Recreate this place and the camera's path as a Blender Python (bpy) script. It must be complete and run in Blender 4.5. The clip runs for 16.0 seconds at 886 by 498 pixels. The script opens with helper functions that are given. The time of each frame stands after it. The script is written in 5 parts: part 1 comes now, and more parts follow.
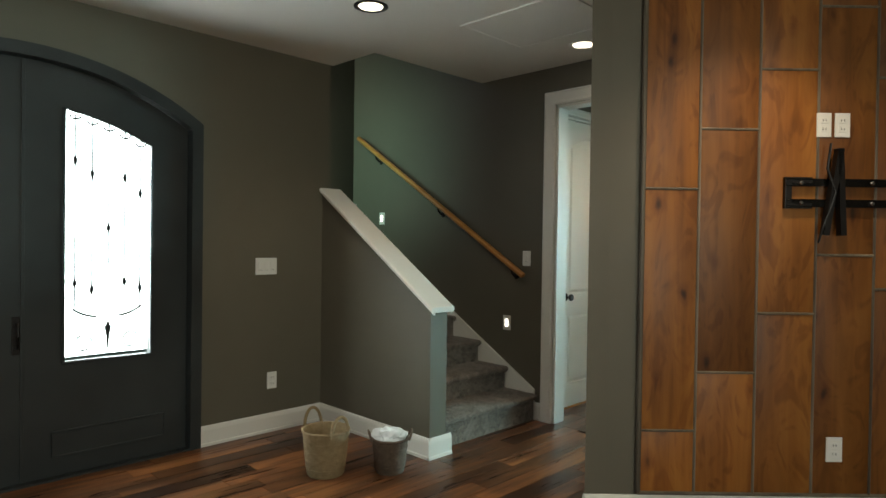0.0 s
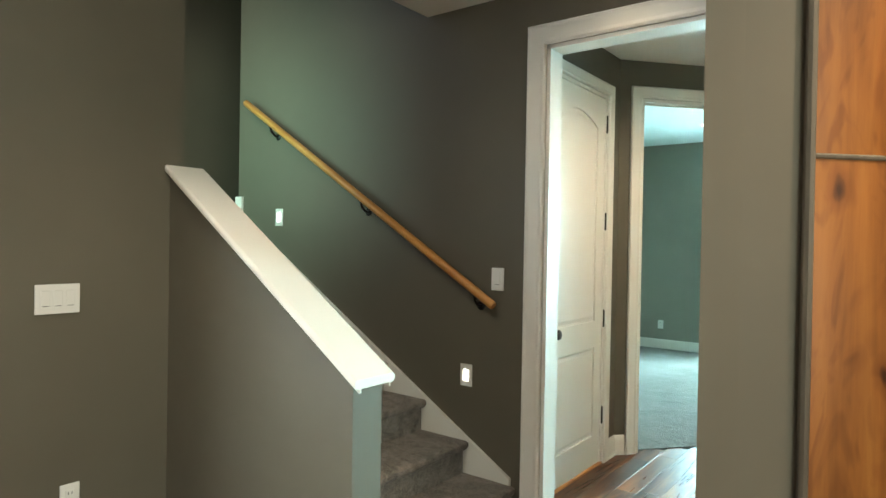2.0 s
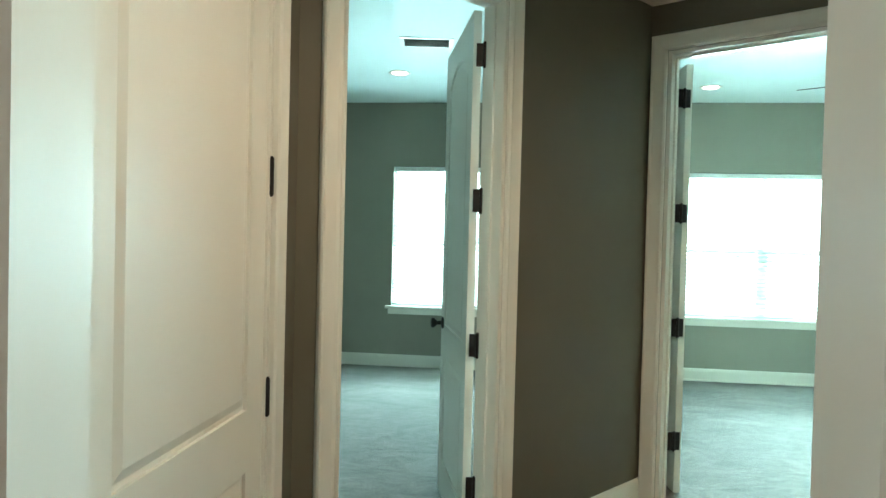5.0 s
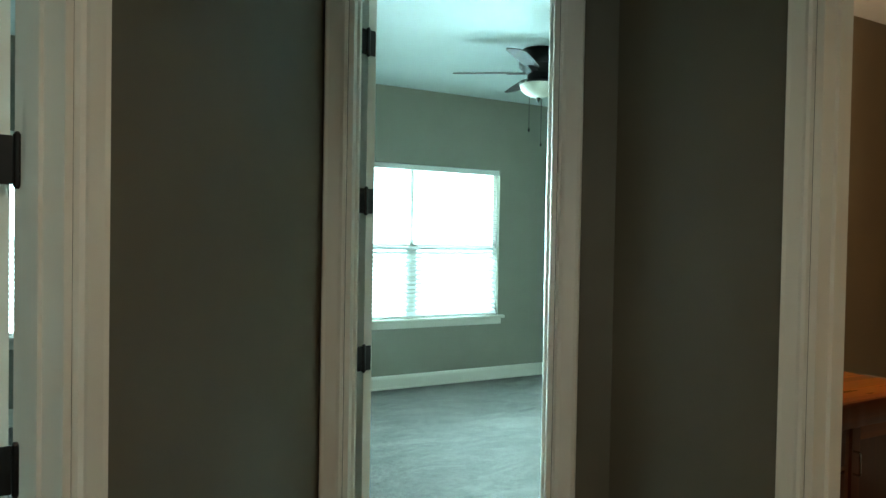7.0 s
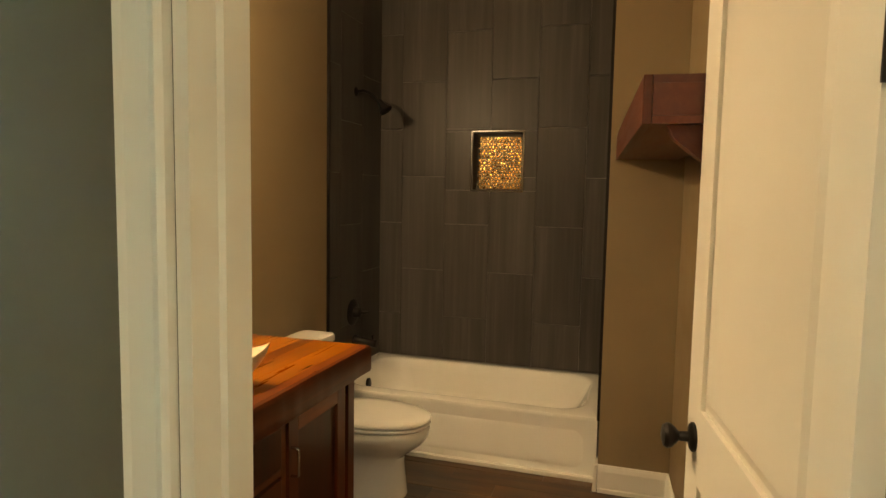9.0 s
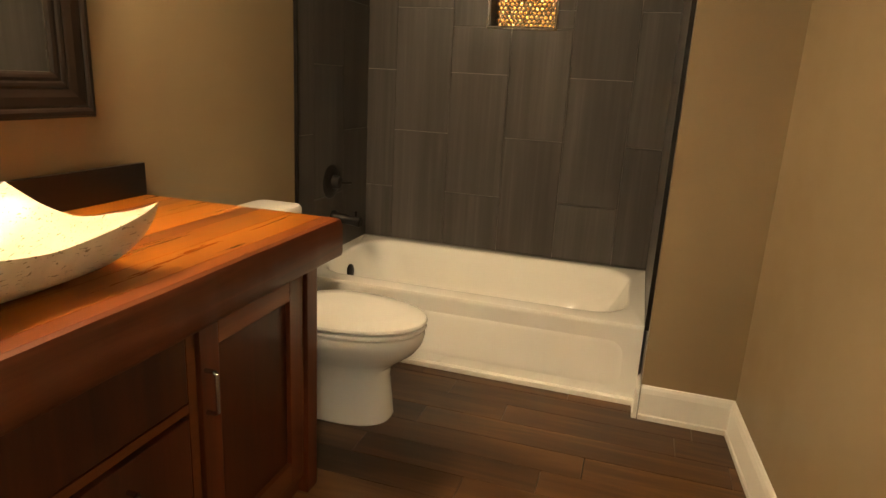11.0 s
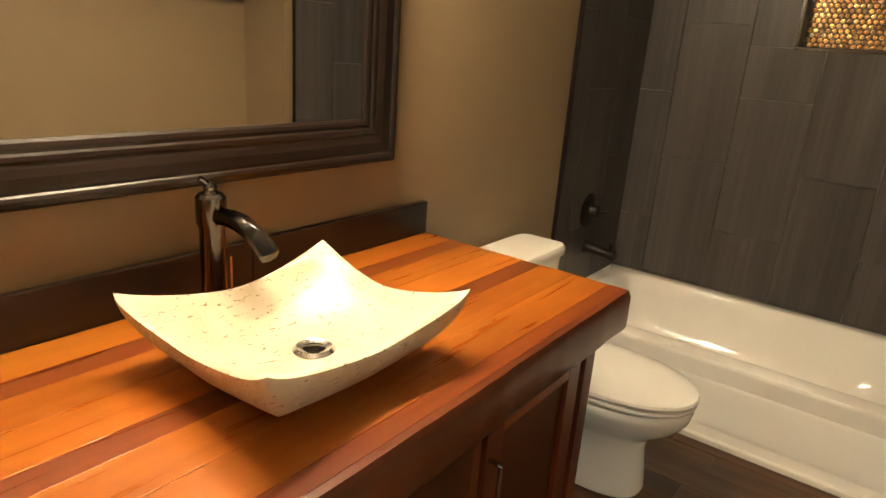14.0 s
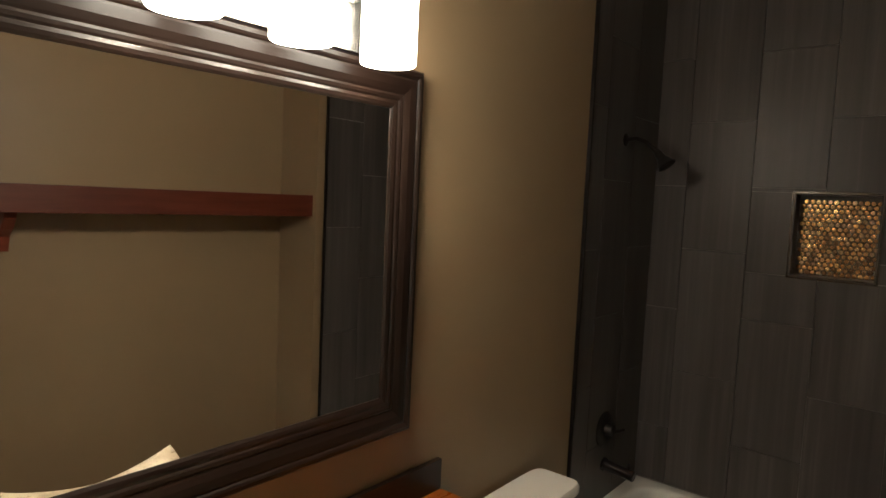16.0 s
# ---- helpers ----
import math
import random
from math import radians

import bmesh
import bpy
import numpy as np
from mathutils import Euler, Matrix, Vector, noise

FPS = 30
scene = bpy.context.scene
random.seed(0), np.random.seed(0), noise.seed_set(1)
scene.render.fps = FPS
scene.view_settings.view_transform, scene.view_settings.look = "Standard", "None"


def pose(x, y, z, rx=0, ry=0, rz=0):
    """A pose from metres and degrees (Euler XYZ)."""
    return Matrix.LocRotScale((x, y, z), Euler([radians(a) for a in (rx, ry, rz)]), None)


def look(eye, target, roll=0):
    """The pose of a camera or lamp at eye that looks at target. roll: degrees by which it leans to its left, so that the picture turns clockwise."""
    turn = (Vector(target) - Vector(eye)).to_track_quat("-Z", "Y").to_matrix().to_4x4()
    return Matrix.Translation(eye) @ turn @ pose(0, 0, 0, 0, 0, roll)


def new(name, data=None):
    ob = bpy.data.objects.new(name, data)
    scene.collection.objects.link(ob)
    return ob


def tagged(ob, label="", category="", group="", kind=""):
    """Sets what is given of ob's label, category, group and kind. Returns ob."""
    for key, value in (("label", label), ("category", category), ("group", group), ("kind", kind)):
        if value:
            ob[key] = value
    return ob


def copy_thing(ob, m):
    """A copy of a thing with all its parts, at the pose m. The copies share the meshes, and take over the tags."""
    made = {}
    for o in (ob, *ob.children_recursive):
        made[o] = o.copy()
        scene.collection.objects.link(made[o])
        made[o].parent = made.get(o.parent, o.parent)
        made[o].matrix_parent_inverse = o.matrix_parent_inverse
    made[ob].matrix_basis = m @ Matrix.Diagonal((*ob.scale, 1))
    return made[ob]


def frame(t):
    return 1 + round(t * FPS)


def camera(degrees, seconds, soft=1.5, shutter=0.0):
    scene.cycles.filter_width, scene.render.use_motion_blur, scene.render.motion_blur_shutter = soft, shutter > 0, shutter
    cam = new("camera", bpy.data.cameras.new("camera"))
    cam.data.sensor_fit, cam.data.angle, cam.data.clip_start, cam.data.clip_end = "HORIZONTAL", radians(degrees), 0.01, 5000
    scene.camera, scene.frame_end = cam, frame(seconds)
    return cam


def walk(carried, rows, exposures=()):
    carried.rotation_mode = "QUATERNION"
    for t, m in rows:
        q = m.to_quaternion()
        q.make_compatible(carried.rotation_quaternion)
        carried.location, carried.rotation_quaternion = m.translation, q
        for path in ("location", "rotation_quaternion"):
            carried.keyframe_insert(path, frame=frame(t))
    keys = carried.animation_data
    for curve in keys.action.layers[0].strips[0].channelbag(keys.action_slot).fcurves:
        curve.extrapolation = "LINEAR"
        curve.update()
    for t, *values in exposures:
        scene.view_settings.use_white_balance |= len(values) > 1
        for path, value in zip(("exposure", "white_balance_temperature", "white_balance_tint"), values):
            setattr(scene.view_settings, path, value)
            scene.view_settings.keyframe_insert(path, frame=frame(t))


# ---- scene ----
cam = camera(70.2, 16.0)
PATH = [
    (0, (4.015, -3.984, 1.372), (2.608, -2.563, 1.347), 0.8),
    (0.5, (3.663, -3.707, 1.373), (2.286, -2.256, 1.34), 0.7),
    (1, (3.335, -3.401, 1.39), (1.979, -1.931, 1.36), 0.7),
    (1.5, (3.027, -3.06, 1.41), (1.731, -1.537, 1.381), 0.9),
    (2, (2.741, -2.78, 1.426), (1.534, -1.185, 1.408), 1.0),
    (2.5, (2.507, -2.451, 1.413), (1.437, -0.762, 1.402), 1.1),
    (3, (2.291, -2.069, 1.431), (1.39, -0.284, 1.413), 1.2),
    (3.5, (2.083, -1.72, 1.439), (1.37, 0.148, 1.41), 0.9),
    (3.7, (2.031, -1.58, 1.432), (1.382, 0.312, 1.393), 0.7),
    (5.8, (1.71, -0.018, 1.427), (1.76, 1.981, 1.391), 1.6),
    (6, (1.698, 0.108, 1.436), (1.83, 2.104, 1.393), 1.5),
    (6.5, (1.689, 0.4, 1.446), (2.205, 2.332, 1.423), 1.9),
    (7, (1.836, 0.625, 1.444), (2.738, 2.409, 1.409), 1.0),
    (7.5, (2.066, 0.775, 1.443), (3.364, 2.296, 1.394), 0.7),
    (8, (2.272, 0.903, 1.430), (3.914, 2.045, 1.370), 0.7),
    (8.5, (2.510, 1.012, 1.438), (4.357, 1.772, 1.346), 1.2),
    (8.7, (2.634, 1.062, 1.430), (4.522, 1.714, 1.324), 1.2),
    (10.8, (3.555, 1.391, 1.206), (5.42, 1.932, 0.727), 2.8),
    (11, (3.58, 1.393, 1.182), (5.43, 1.949, 0.664), 3.1),
    (11.5, (3.585, 1.412, 1.179), (5.382, 2.052, 0.576), 3.5),
    (12, (3.56, 1.499, 1.231), (5.31, 2.251, 0.622), 3.9),
    (12.5, (3.551, 1.583, 1.296), (5.269, 2.406, 0.689), 4.4),
    (13, (3.583, 1.627, 1.304), (5.231, 2.569, 0.675), 4.9),
    (13.5, (3.641, 1.656, 1.316), (5.226, 2.7, 0.687), 4.6),
    (14, (3.657, 1.669, 1.333), (5.199, 2.79, 0.731), 4.2),
    (14.5, (3.647, 1.675, 1.418), (5.169, 2.862, 0.893), 3.9),
    (15, (3.643, 1.668, 1.543), (5.149, 2.912, 1.114), 2.9),
    (15.5, (3.622, 1.621, 1.67), (5.109, 2.928, 1.387), 2.0),
    (16, (3.6, 1.593, 1.718), (5.143, 2.856, 1.557), 2.6),
]
walk(cam, [(t, look(eye, target, roll)) for t, eye, target, roll in PATH],
     [(0, -0.25, 6500, 10), (0.5, 0.05, 6500, 10), (1, 0.4, 6500, 10), (1.5, 0.8, 6500, 10), (2, 0.95, 6500, 10), (2.5, 0.95, 6600, 10), (3, 0.95, 6700, 10), (3.5, 1.05, 6800, 10), (6, -0.2, 6500, 10), (7, -0.5, 6500, 10), (7.5, -0.55, 6500, 10), (8, -0.6, 6800, 10), (8.5, 0.15, 8500, 10),
      (10.8, 1.05, 7200, 10), (12.5, 1.5, 6500, 10), (14, 1.15, 6300, 10), (15, 0.95, 6000, 10), (15.5, 0.8, 5500, 10), (16, -0.12, 5400, 10)])

# ---- light ----
world = bpy.data.worlds.new("sky")
scene.world = world
world.use_nodes = True
wn = world.node_tree
sky = wn.nodes.new("ShaderNodeTexSky")
sky.sky_type = 'NISHITA'
sky.sun_disc = False
sky.sun_elevation = radians(40)
sky.sun_rotation = radians(200)
wn.links.new(sky.outputs[0], wn.nodes["Background"].inputs[0])
wn.nodes["Background"].inputs[1].default_value = 0.1


def lamp_area(name, m, w, h, watts, color, spread=180):
    d = bpy.data.lights.new(name, 'AREA')
    d.shape, d.size, d.size_y, d.energy, d.color, d.spread = 'RECTANGLE', w, h, watts, color, radians(spread)
    o = new(name, d)
    o.matrix_world = m
    return o


def lamp_spot(name, eye, watts, color, size=0.05, angle=130, target=None):
    d = bpy.data.lights.new(name, 'SPOT')
    d.energy, d.color, d.shadow_soft_size, d.spot_size, d.spot_blend = watts, color, size, radians(angle), 0.8
    o = new(name, d)
    o.matrix_world = look(eye, target or (eye[0], eye[1] + 0.001, eye[2] - 1))
    return o


def lamp_point(name, eye, watts, color, size=0.03):
    d = bpy.data.lights.new(name, 'POINT')
    d.energy, d.color, d.shadow_soft_size = watts, color, size
    o = new(name, d)
    o.location = eye
    return o


DAY = (0.54, 0.95, 1.0)
WARM = (1.0, 0.80, 0.56)
BULB = (1.0, 0.72, 0.43)
# daylight in the openings, then fills from out of view
lamp_area("daylight_bedroom_one", look((0.97, 6.52, 1.38), (0.97, 5.0, 1.62)), 1.3, 1.8, 760, DAY, 150)
lamp_area("daylight_bedroom_two", look((4.32, 6.52, 1.38), (4.32, 5.0, 1.34)), 2.3, 1.8, 1080, DAY, 82)
lamp_area("daylight_door", look((-0.42, -3.13, 1.4), (2.0, -3.13, 1.2)), 1.7, 1.6, 135, (0.88, 0.98, 0.96))
lamp_area("daylight_stair", look((-0.80, -1.36, 2.15), (-0.95, 0.0, 2.12)), 0.85, 1.0, 4.4, (0.46, 1.0, 0.80), 95)
# unseen fill, added to brighten the wall at the landing's end
lamp_area("landing_fill", look((-0.80, -1.36, 3.5), (-1.9, -0.5, 2.2)), 0.85, 0.9, 4.8, (0.95, 1.0, 0.82), 110)
# fill lamps in invented living room windows, to light the entry walls
lamp_area("living_fill", look((6.75, -4.25, 1.6), (2.0, -3.0, 1.2)), 2.3, 1.9, 84, (0.93, 1.0, 0.85))
lamp_area("living_fill_back", look((4.2, -7.75, 1.6), (3.0, -2.0, 1.2)), 3.0, 1.9, 9, (1.0, 0.97, 0.92))
# recessed lamps
lamp_spot("can_entry", (1.18, -1.73, 2.66), 26, (1.0, 0.86, 0.66))
lamp_spot("can_stair_foot", (1.69, -0.33, 2.66), 4.5, WARM)
# added out of view to brighten the top of the plank wall
lamp_spot("plank_wall_fill", (3.36, -1.16, 2.66), 52, WARM)
lamp_spot("can_hall", (2.10, 0.80, 2.66), 52, (1.0, 0.80, 0.56), 0.06, 160)
for lx in (4.17, 4.42, 4.67):
    lamp_point("vanity_bulb", (lx, 2.66, 2.11), 5.6, BULB, 0.035)
    lamp_spot("vanity_downlight", (lx, 2.66, 2.06), 6, BULB, 0.05, 160)


# ---- materials ----
class Mat:
    """A node material with a principled shader and short helpers."""

    def __init__(self, name, color, rough=0.5, metal=0.0, spec=0.5, coat=0.0):
        self.m = bpy.data.materials.new(name)
        self.m.use_nodes = True
        self.t = self.m.node_tree
        self.p = self.t.nodes["Principled BSDF"]
        self.p.inputs["Base Color"].default_value = (*color, 1)
        self.p.inputs["Roughness"].default_value = rough
        self.p.inputs["Metallic"].default_value = metal
        self.p.inputs["Specular IOR Level"].default_value = spec
        self.p.inputs["Coat Weight"].default_value = coat

    def node(self, kind, **values):
        n = self.t.nodes.new(kind)
        for k, v in values.items():
            n.inputs[k].default_value = v
        return n

    def link(self, a, b):
        self.t.links.new(a, b)

    def coords(self, stretch=(1, 1, 1), turn=(0, 0, 0), shuffle=False):
        tc = self.node("ShaderNodeTexCoord")
        mp = self.node("ShaderNodeMapping")
        mp.inputs["Scale"].default_value = stretch
        mp.inputs["Rotation"].default_value = turn
        if shuffle:
            info = self.node("ShaderNodeObjectInfo")
            add = self.node("ShaderNodeVectorMath")
            add.operation = 'MULTIPLY_ADD'
            self.link(info.outputs["Random"], add.inputs[0])
            add.inputs[1].default_value = (37, 53, 71)
            self.link(tc.outputs["Object"], add.inputs[2])
            self.link(add.outputs[0], mp.inputs["Vector"])
        else:
            self.link(tc.outputs["Object"], mp.inputs["Vector"])
        return mp.outputs[0]

    def noise(self, vec, scale, detail=4.0, rough=0.55, twist=0.0):
        n = self.node("ShaderNodeTexNoise", Scale=scale, Detail=detail, Roughness=rough, Distortion=twist)
        self.link(vec, n.inputs["Vector"])
        return n.outputs["Fac"]

    def ramp(self, fac, stops):
        r = self.node("ShaderNodeValToRGB")
        e = r.color_ramp.elements
        while len(e) < len(stops):
            e.new(0.5)
        for el, (pos, col) in zip(e, stops):
            el.position, el.color = pos, (*col, 1)
        self.link(fac, r.inputs["Fac"])
        return r.outputs["Color"]

    def mix(self, fac, a, b, mode='MIX'):
        n = self.node("ShaderNodeMix")
        n.data_type, n.blend_type = 'RGBA', mode
        for sock, v in ((n.inputs["Factor"], fac), (n.inputs[6], a), (n.inputs[7], b)):
            if isinstance(v, (int, float)):
                sock.default_value = v
            elif isinstance(v, tuple):
                sock.default_value = (*v, 1)
            else:
                self.link(v, sock)
        return n.outputs[2]

    def base(self, col):
        self.link(col, self.p.inputs["Base Color"])

    def rough(self, fac, lo, hi):
        r = self.node("ShaderNodeMapRange")
        r.inputs["To Min"].default_value, r.inputs["To Max"].default_value = lo, hi
        self.link(fac, r.inputs["Value"])
        self.link(r.outputs[0], self.p.inputs["Roughness"])

    def bump(self, fac, strength, dist=0.002):
        b = self.node("ShaderNodeBump", Strength=strength, Distance=dist)
        self.link(fac, b.inputs["Height"])
        self.link(b.outputs[0], self.p.inputs["Normal"])


def paint(name, col, rough=0.55, bump=0.12, vary=0.06, scale=260.0):
    a = Mat(name, col, rough, spec=0.35)
    v = a.coords()
    big = a.noise(v, 1.3, 3)
    a.base(a.ramp(big, [(0.3, tuple(c * (1 - vary) for c in col)), (0.7, tuple(c * (1 + vary) for c in col))]))
    a.bump(a.noise(v, scale, 2), bump, 0.001)
    a.rough(a.noise(v, 9, 3), rough - 0.07, rough + 0.08)
    return a.m


def timber(name, dark, mid, light, axis, rough=0.35, knots=False, grain=1.0, coat=0.0, bump=0.15, shuffle=True, vary=(0.62, 1.32)):
    """Wood with its grain along the axis 0, 1 or 2 of the object."""
    a = Mat(name, mid, rough, coat=coat)
    st = [14.0, 14.0, 14.0]
    st[axis] = 0.9
    v = a.coords(tuple(s * grain for s in st), shuffle=shuffle)
    fine = a.noise(v, 2.2, 7, 0.62, 0.6)
    wide = [2.4, 2.4, 2.4]
    wide[axis] = 0.6
    blot = a.noise(a.coords(tuple(wide), shuffle=shuffle), 1.6, 3, 0.5, 0.8)
    c = a.ramp(fine, [(0.28, dark), (0.5, mid), (0.74, light)])
    c = a.mix(0.6, c, a.ramp(blot, [(0.3, dark), (0.55, mid), (0.75, light)]))
    info = a.node("ShaderNodeObjectInfo")
    tone = a.node("ShaderNodeMapRange")
    tone.inputs["To Min"].default_value, tone.inputs["To Max"].default_value = vary
    a.link(info.outputs["Random"], tone.inputs["Value"])
    if shuffle:
        hsv = a.node("ShaderNodeHueSaturation")
        a.link(c, hsv.inputs["Color"])
        a.link(tone.outputs[0], hsv.inputs["Value"])
        c = hsv.outputs[0]
    if knots:
        ks = [4.6, 0.0, 4.6]
        ks[axis] = 2.6
        kv = a.coords(tuple(ks), shuffle=shuffle)
        wob = a.node("ShaderNodeTexNoise", Scale=2.6, Detail=3.0)
        a.link(kv, wob.inputs["Vector"])
        off = a.node("ShaderNodeVectorMath")
        off.operation = 'MULTIPLY_ADD'
        a.link(wob.outputs["Color"], off.inputs[0])
        off.inputs[1].default_value = (0.22, 0.0, 0.22)
        a.link(kv, off.inputs[2])
        vo = a.node("ShaderNodeTexVoronoi", Scale=1.1, Randomness=1.0)
        a.link(off.outputs[0], vo.inputs["Vector"])
        ring = a.ramp(vo.outputs["Distance"], [(0.03, (0.10, 0.07, 0.06)), (0.075, (0.42, 0.34, 0.30)), (0.10, (0.70, 0.62, 0.58)), (0.21, (1, 1, 1))])
        c = a.mix(0.9, c, ring, 'MULTIPLY')
        flame = a.noise(a.coords((3.0, 0.0, 1.3), shuffle=shuffle), 2.1, 2, 0.5, 2.4)
        c = a.mix(0.55, c, a.ramp(flame, [(0.36, (0.52, 0.42, 0.36)), (0.46, (1, 1, 1)), (0.60, (1, 1, 1)), (0.70, (0.72, 0.62, 0.55))]), 'MULTIPLY')
    a.base(c)
    a.p.inputs["Specular IOR Level"].default_value = 0.35
    a.rough(fine, rough - 0.08, rough + 0.14)
    a.bump(fine, bump, 0.0015)
    return a.m


def metal(name, col, rough=0.35, metallic=1.0):
    a = Mat(name, col, rough, metallic)
    v = a.coords()
    a.rough(a.noise(v, 60, 4), max(0.05, rough - 0.1), rough + 0.12)
    a.base(a.ramp(a.noise(v, 14, 4), [(0.3, tuple(c * 0.8 for c in col)), (0.7, tuple(min(1, c * 1.2) for c in col))]))
    return a.m


WALL = paint("taupe_wall_paint", (0.124, 0.109, 0.080), 0.5, 0.16)
WALL_BED = paint("sage_grey_wall_paint", (0.25, 0.242, 0.20), 0.55)
WALL_BATH = paint("tan_wall_paint", (0.265, 0.192, 0.110), 0.42, 0.2)
CEIL = paint("ceiling_paint", (0.72, 0.70, 0.645), 0.7, 0.3, 0.03, 120)
# white ceiling; the cyan of the window daylight is mixed into its colour
CEIL_BED = paint("bedroom_ceiling_daylight_tint", (0.74, 0.84, 0.84), 0.7, 0.3, 0.03, 120)
TRIM = paint("white_trim_paint", (0.76, 0.73, 0.665), 0.42, 0.05, 0.04, 90)
PLASTIC = paint("white_plastic", (0.75, 0.74, 0.70), 0.3, 0.0, 0.02)
DARKDOOR = paint("dark_iron_paint", (0.030, 0.034, 0.034), 0.42, 0.35, 0.3, 45)
BRONZE = metal("oil_rubbed_bronze", (0.022, 0.019, 0.018), 0.36, 0.7)
CHROME = metal("brushed_nickel", (0.55, 0.54, 0.52), 0.22)
GUNMETAL = Mat("polished_gunmetal", (0.105, 0.098, 0.094), 0.17, 1.0).m
FLOORWOOD = timber("scraped_floor_wood", (0.020, 0.0075, 0.0035), (0.115, 0.042, 0.016), (0.46, 0.19, 0.06), 1, 0.27, grain=0.75, bump=0.5, vary=(0.35, 1.75))
BATHWOOD = timber("dark_brown_bath_floor", (0.020, 0.009, 0.004), (0.085, 0.039, 0.015), (0.25, 0.125, 0.048), 1, 0.30, grain=0.6, bump=0.25, vary=(0.78, 1.22))
GAP = Mat("dark_gap", (0.012, 0.008, 0.006), 0.8).m
PINE = timber("stained_pine", (0.105, 0.034, 0.007), (0.27, 0.098, 0.018), (0.41, 0.170, 0.037), 2, 0.42, knots=True, grain=0.55)
BATTEN = timber("dark_batten_wood", (0.055, 0.042, 0.030), (0.15, 0.12, 0.085), (0.27, 0.22, 0.16), 2, 0.45)
OAK = timber("honey_oak", (0.33, 0.13, 0.03), (0.50, 0.23, 0.06), (0.62, 0.31, 0.10), 0, 0.35, shuffle=False)
COUNTER = timber("varnished_counter_wood", (0.17, 0.040, 0.004), (0.35, 0.100, 0.008), (0.52, 0.185, 0.016), 0, 0.27, coat=0.22, grain=0.7, bump=0.06, vary=(0.8, 1.15))
COUNTER_DARK = timber("varnished_dark_strip", (0.06, 0.014, 0.005), (0.17, 0.038, 0.008), (0.27, 0.07, 0.014), 0, 0.27, coat=0.22, grain=1.0, bump=0.06, vary=(0.9, 1.1))
MAHOGANY = timber("mahogany_stain", (0.034, 0.009, 0.004), (0.095, 0.022, 0.008), (0.17, 0.045, 0.014), 2, 0.30, coat=0.2, grain=0.8, bump=0.08)
MAHOGANY_X = timber("mahogany_stain_rail", (0.08, 0.021, 0.006), (0.19, 0.052, 0.014), (0.31, 0.095, 0.026), 0, 0.30, coat=0.2, grain=0.8, bump=0.08)
APRON = timber("worn_red_brown_edge", (0.036, 0.010, 0.004), (0.10, 0.025, 0.009), (0.21, 0.058, 0.018), 0, 0.3, coat=0.2, grain=0.9, bump=0.25)
SHELFWOOD = timber("red_brown_shelf_wood", (0.06, 0.014, 0.008), (0.13, 0.032, 0.016), (0.21, 0.058, 0.028), 0, 0.35)
ESPRESSO_Z = timber("espresso_frame_wood_upright", (0.006, 0.0035, 0.0025), (0.012, 0.0065, 0.0045), (0.022, 0.012, 0.008), 2, 0.29)
ESPRESSO = timber("espresso_frame_wood", (0.006, 0.0035, 0.0025), (0.012, 0.0065, 0.0045), (0.022, 0.012, 0.008), 0, 0.29)
for wood in (ESPRESSO, ESPRESSO_Z):
    wood.node_tree.nodes["Principled BSDF"].inputs["Specular IOR Level"].default_value = 0.45
PORCELAIN = Mat("white_porcelain", (0.86, 0.84, 0.78), 0.10, coat=0.6).m
ACRYLIC = Mat("white_tub_enamel", (0.87, 0.85, 0.79), 0.12, coat=0.6).m
MIRROR = Mat("mirror_silver", (0.92, 0.92, 0.90), 0.015, 1.0).m
BLIND = paint("white_blind_slat", (0.80, 0.82, 0.80), 0.45, 0.0, 0.02)


def carpet(name, a1, a2):
    a = Mat(name, a1, 0.95, spec=0.1)
    v = a.coords()
    fine = a.noise(v, 160, 5, 0.7)
    brush = a.noise(a.coords((0.55, 1.7, 1.0), (0, 0, 0.6)), 1.15, 4, 0.55, 2.6)
    mid = a.noise(v, 34, 6, 0.78, 0.8)
    c = a.mix(0.5, a.ramp(brush, [(0.40, tuple(c * 0.8 for c in a1)), (0.47, a2), (0.53, a1), (0.60, tuple(min(1, c * 1.15) for c in a2))]), a.ramp(mid, [(0.40, tuple(c * 0.5 for c in a1)), (0.60, a2)]))
    c = a.mix(0.62, c, a.ramp(fine, [(0.3, (0.35, 0.35, 0.35)), (0.65, (1, 1, 1))]), 'MULTIPLY')
    a.base(c)
    hgt = a.mix(0.5, fine, mid)
    a.bump(hgt, 1.0, 0.02)
    a.p.inputs["Sheen Weight"].default_value = 0.3
    return a.m


CARPET = carpet("bedroom_carpet", (0.105, 0.097, 0.083), (0.215, 0.20, 0.173))
STAIRCARPET = carpet("stair_carpet", (0.15, 0.122, 0.098), (0.37, 0.31, 0.255))


def tile_mat():
    a = Mat("streaked_porcelain_tile", (0.08, 0.07, 0.064), 0.36, spec=0.28)
    v = a.coords((16, 16, 0.55), shuffle=True)
    f = a.noise(v, 1.8, 6, 0.6, 0.3)
    g = a.noise(a.coords((4, 4, 0.3), shuffle=True), 1.2, 3)
    c = a.mix(0.5, a.ramp(f, [(0.28, (0.036, 0.031, 0.029)), (0.55, (0.073, 0.066, 0.061)), (0.78, (0.14, 0.128, 0.116))]),
              a.ramp(g, [(0.35, (0.06, 0.052, 0.048)), (0.65, (0.115, 0.104, 0.095))]))
    a.base(c)
    a.rough(f, 0.26, 0.46)
    a.bump(f, 0.1, 0.001)
    return a.m


TILE = tile_mat()
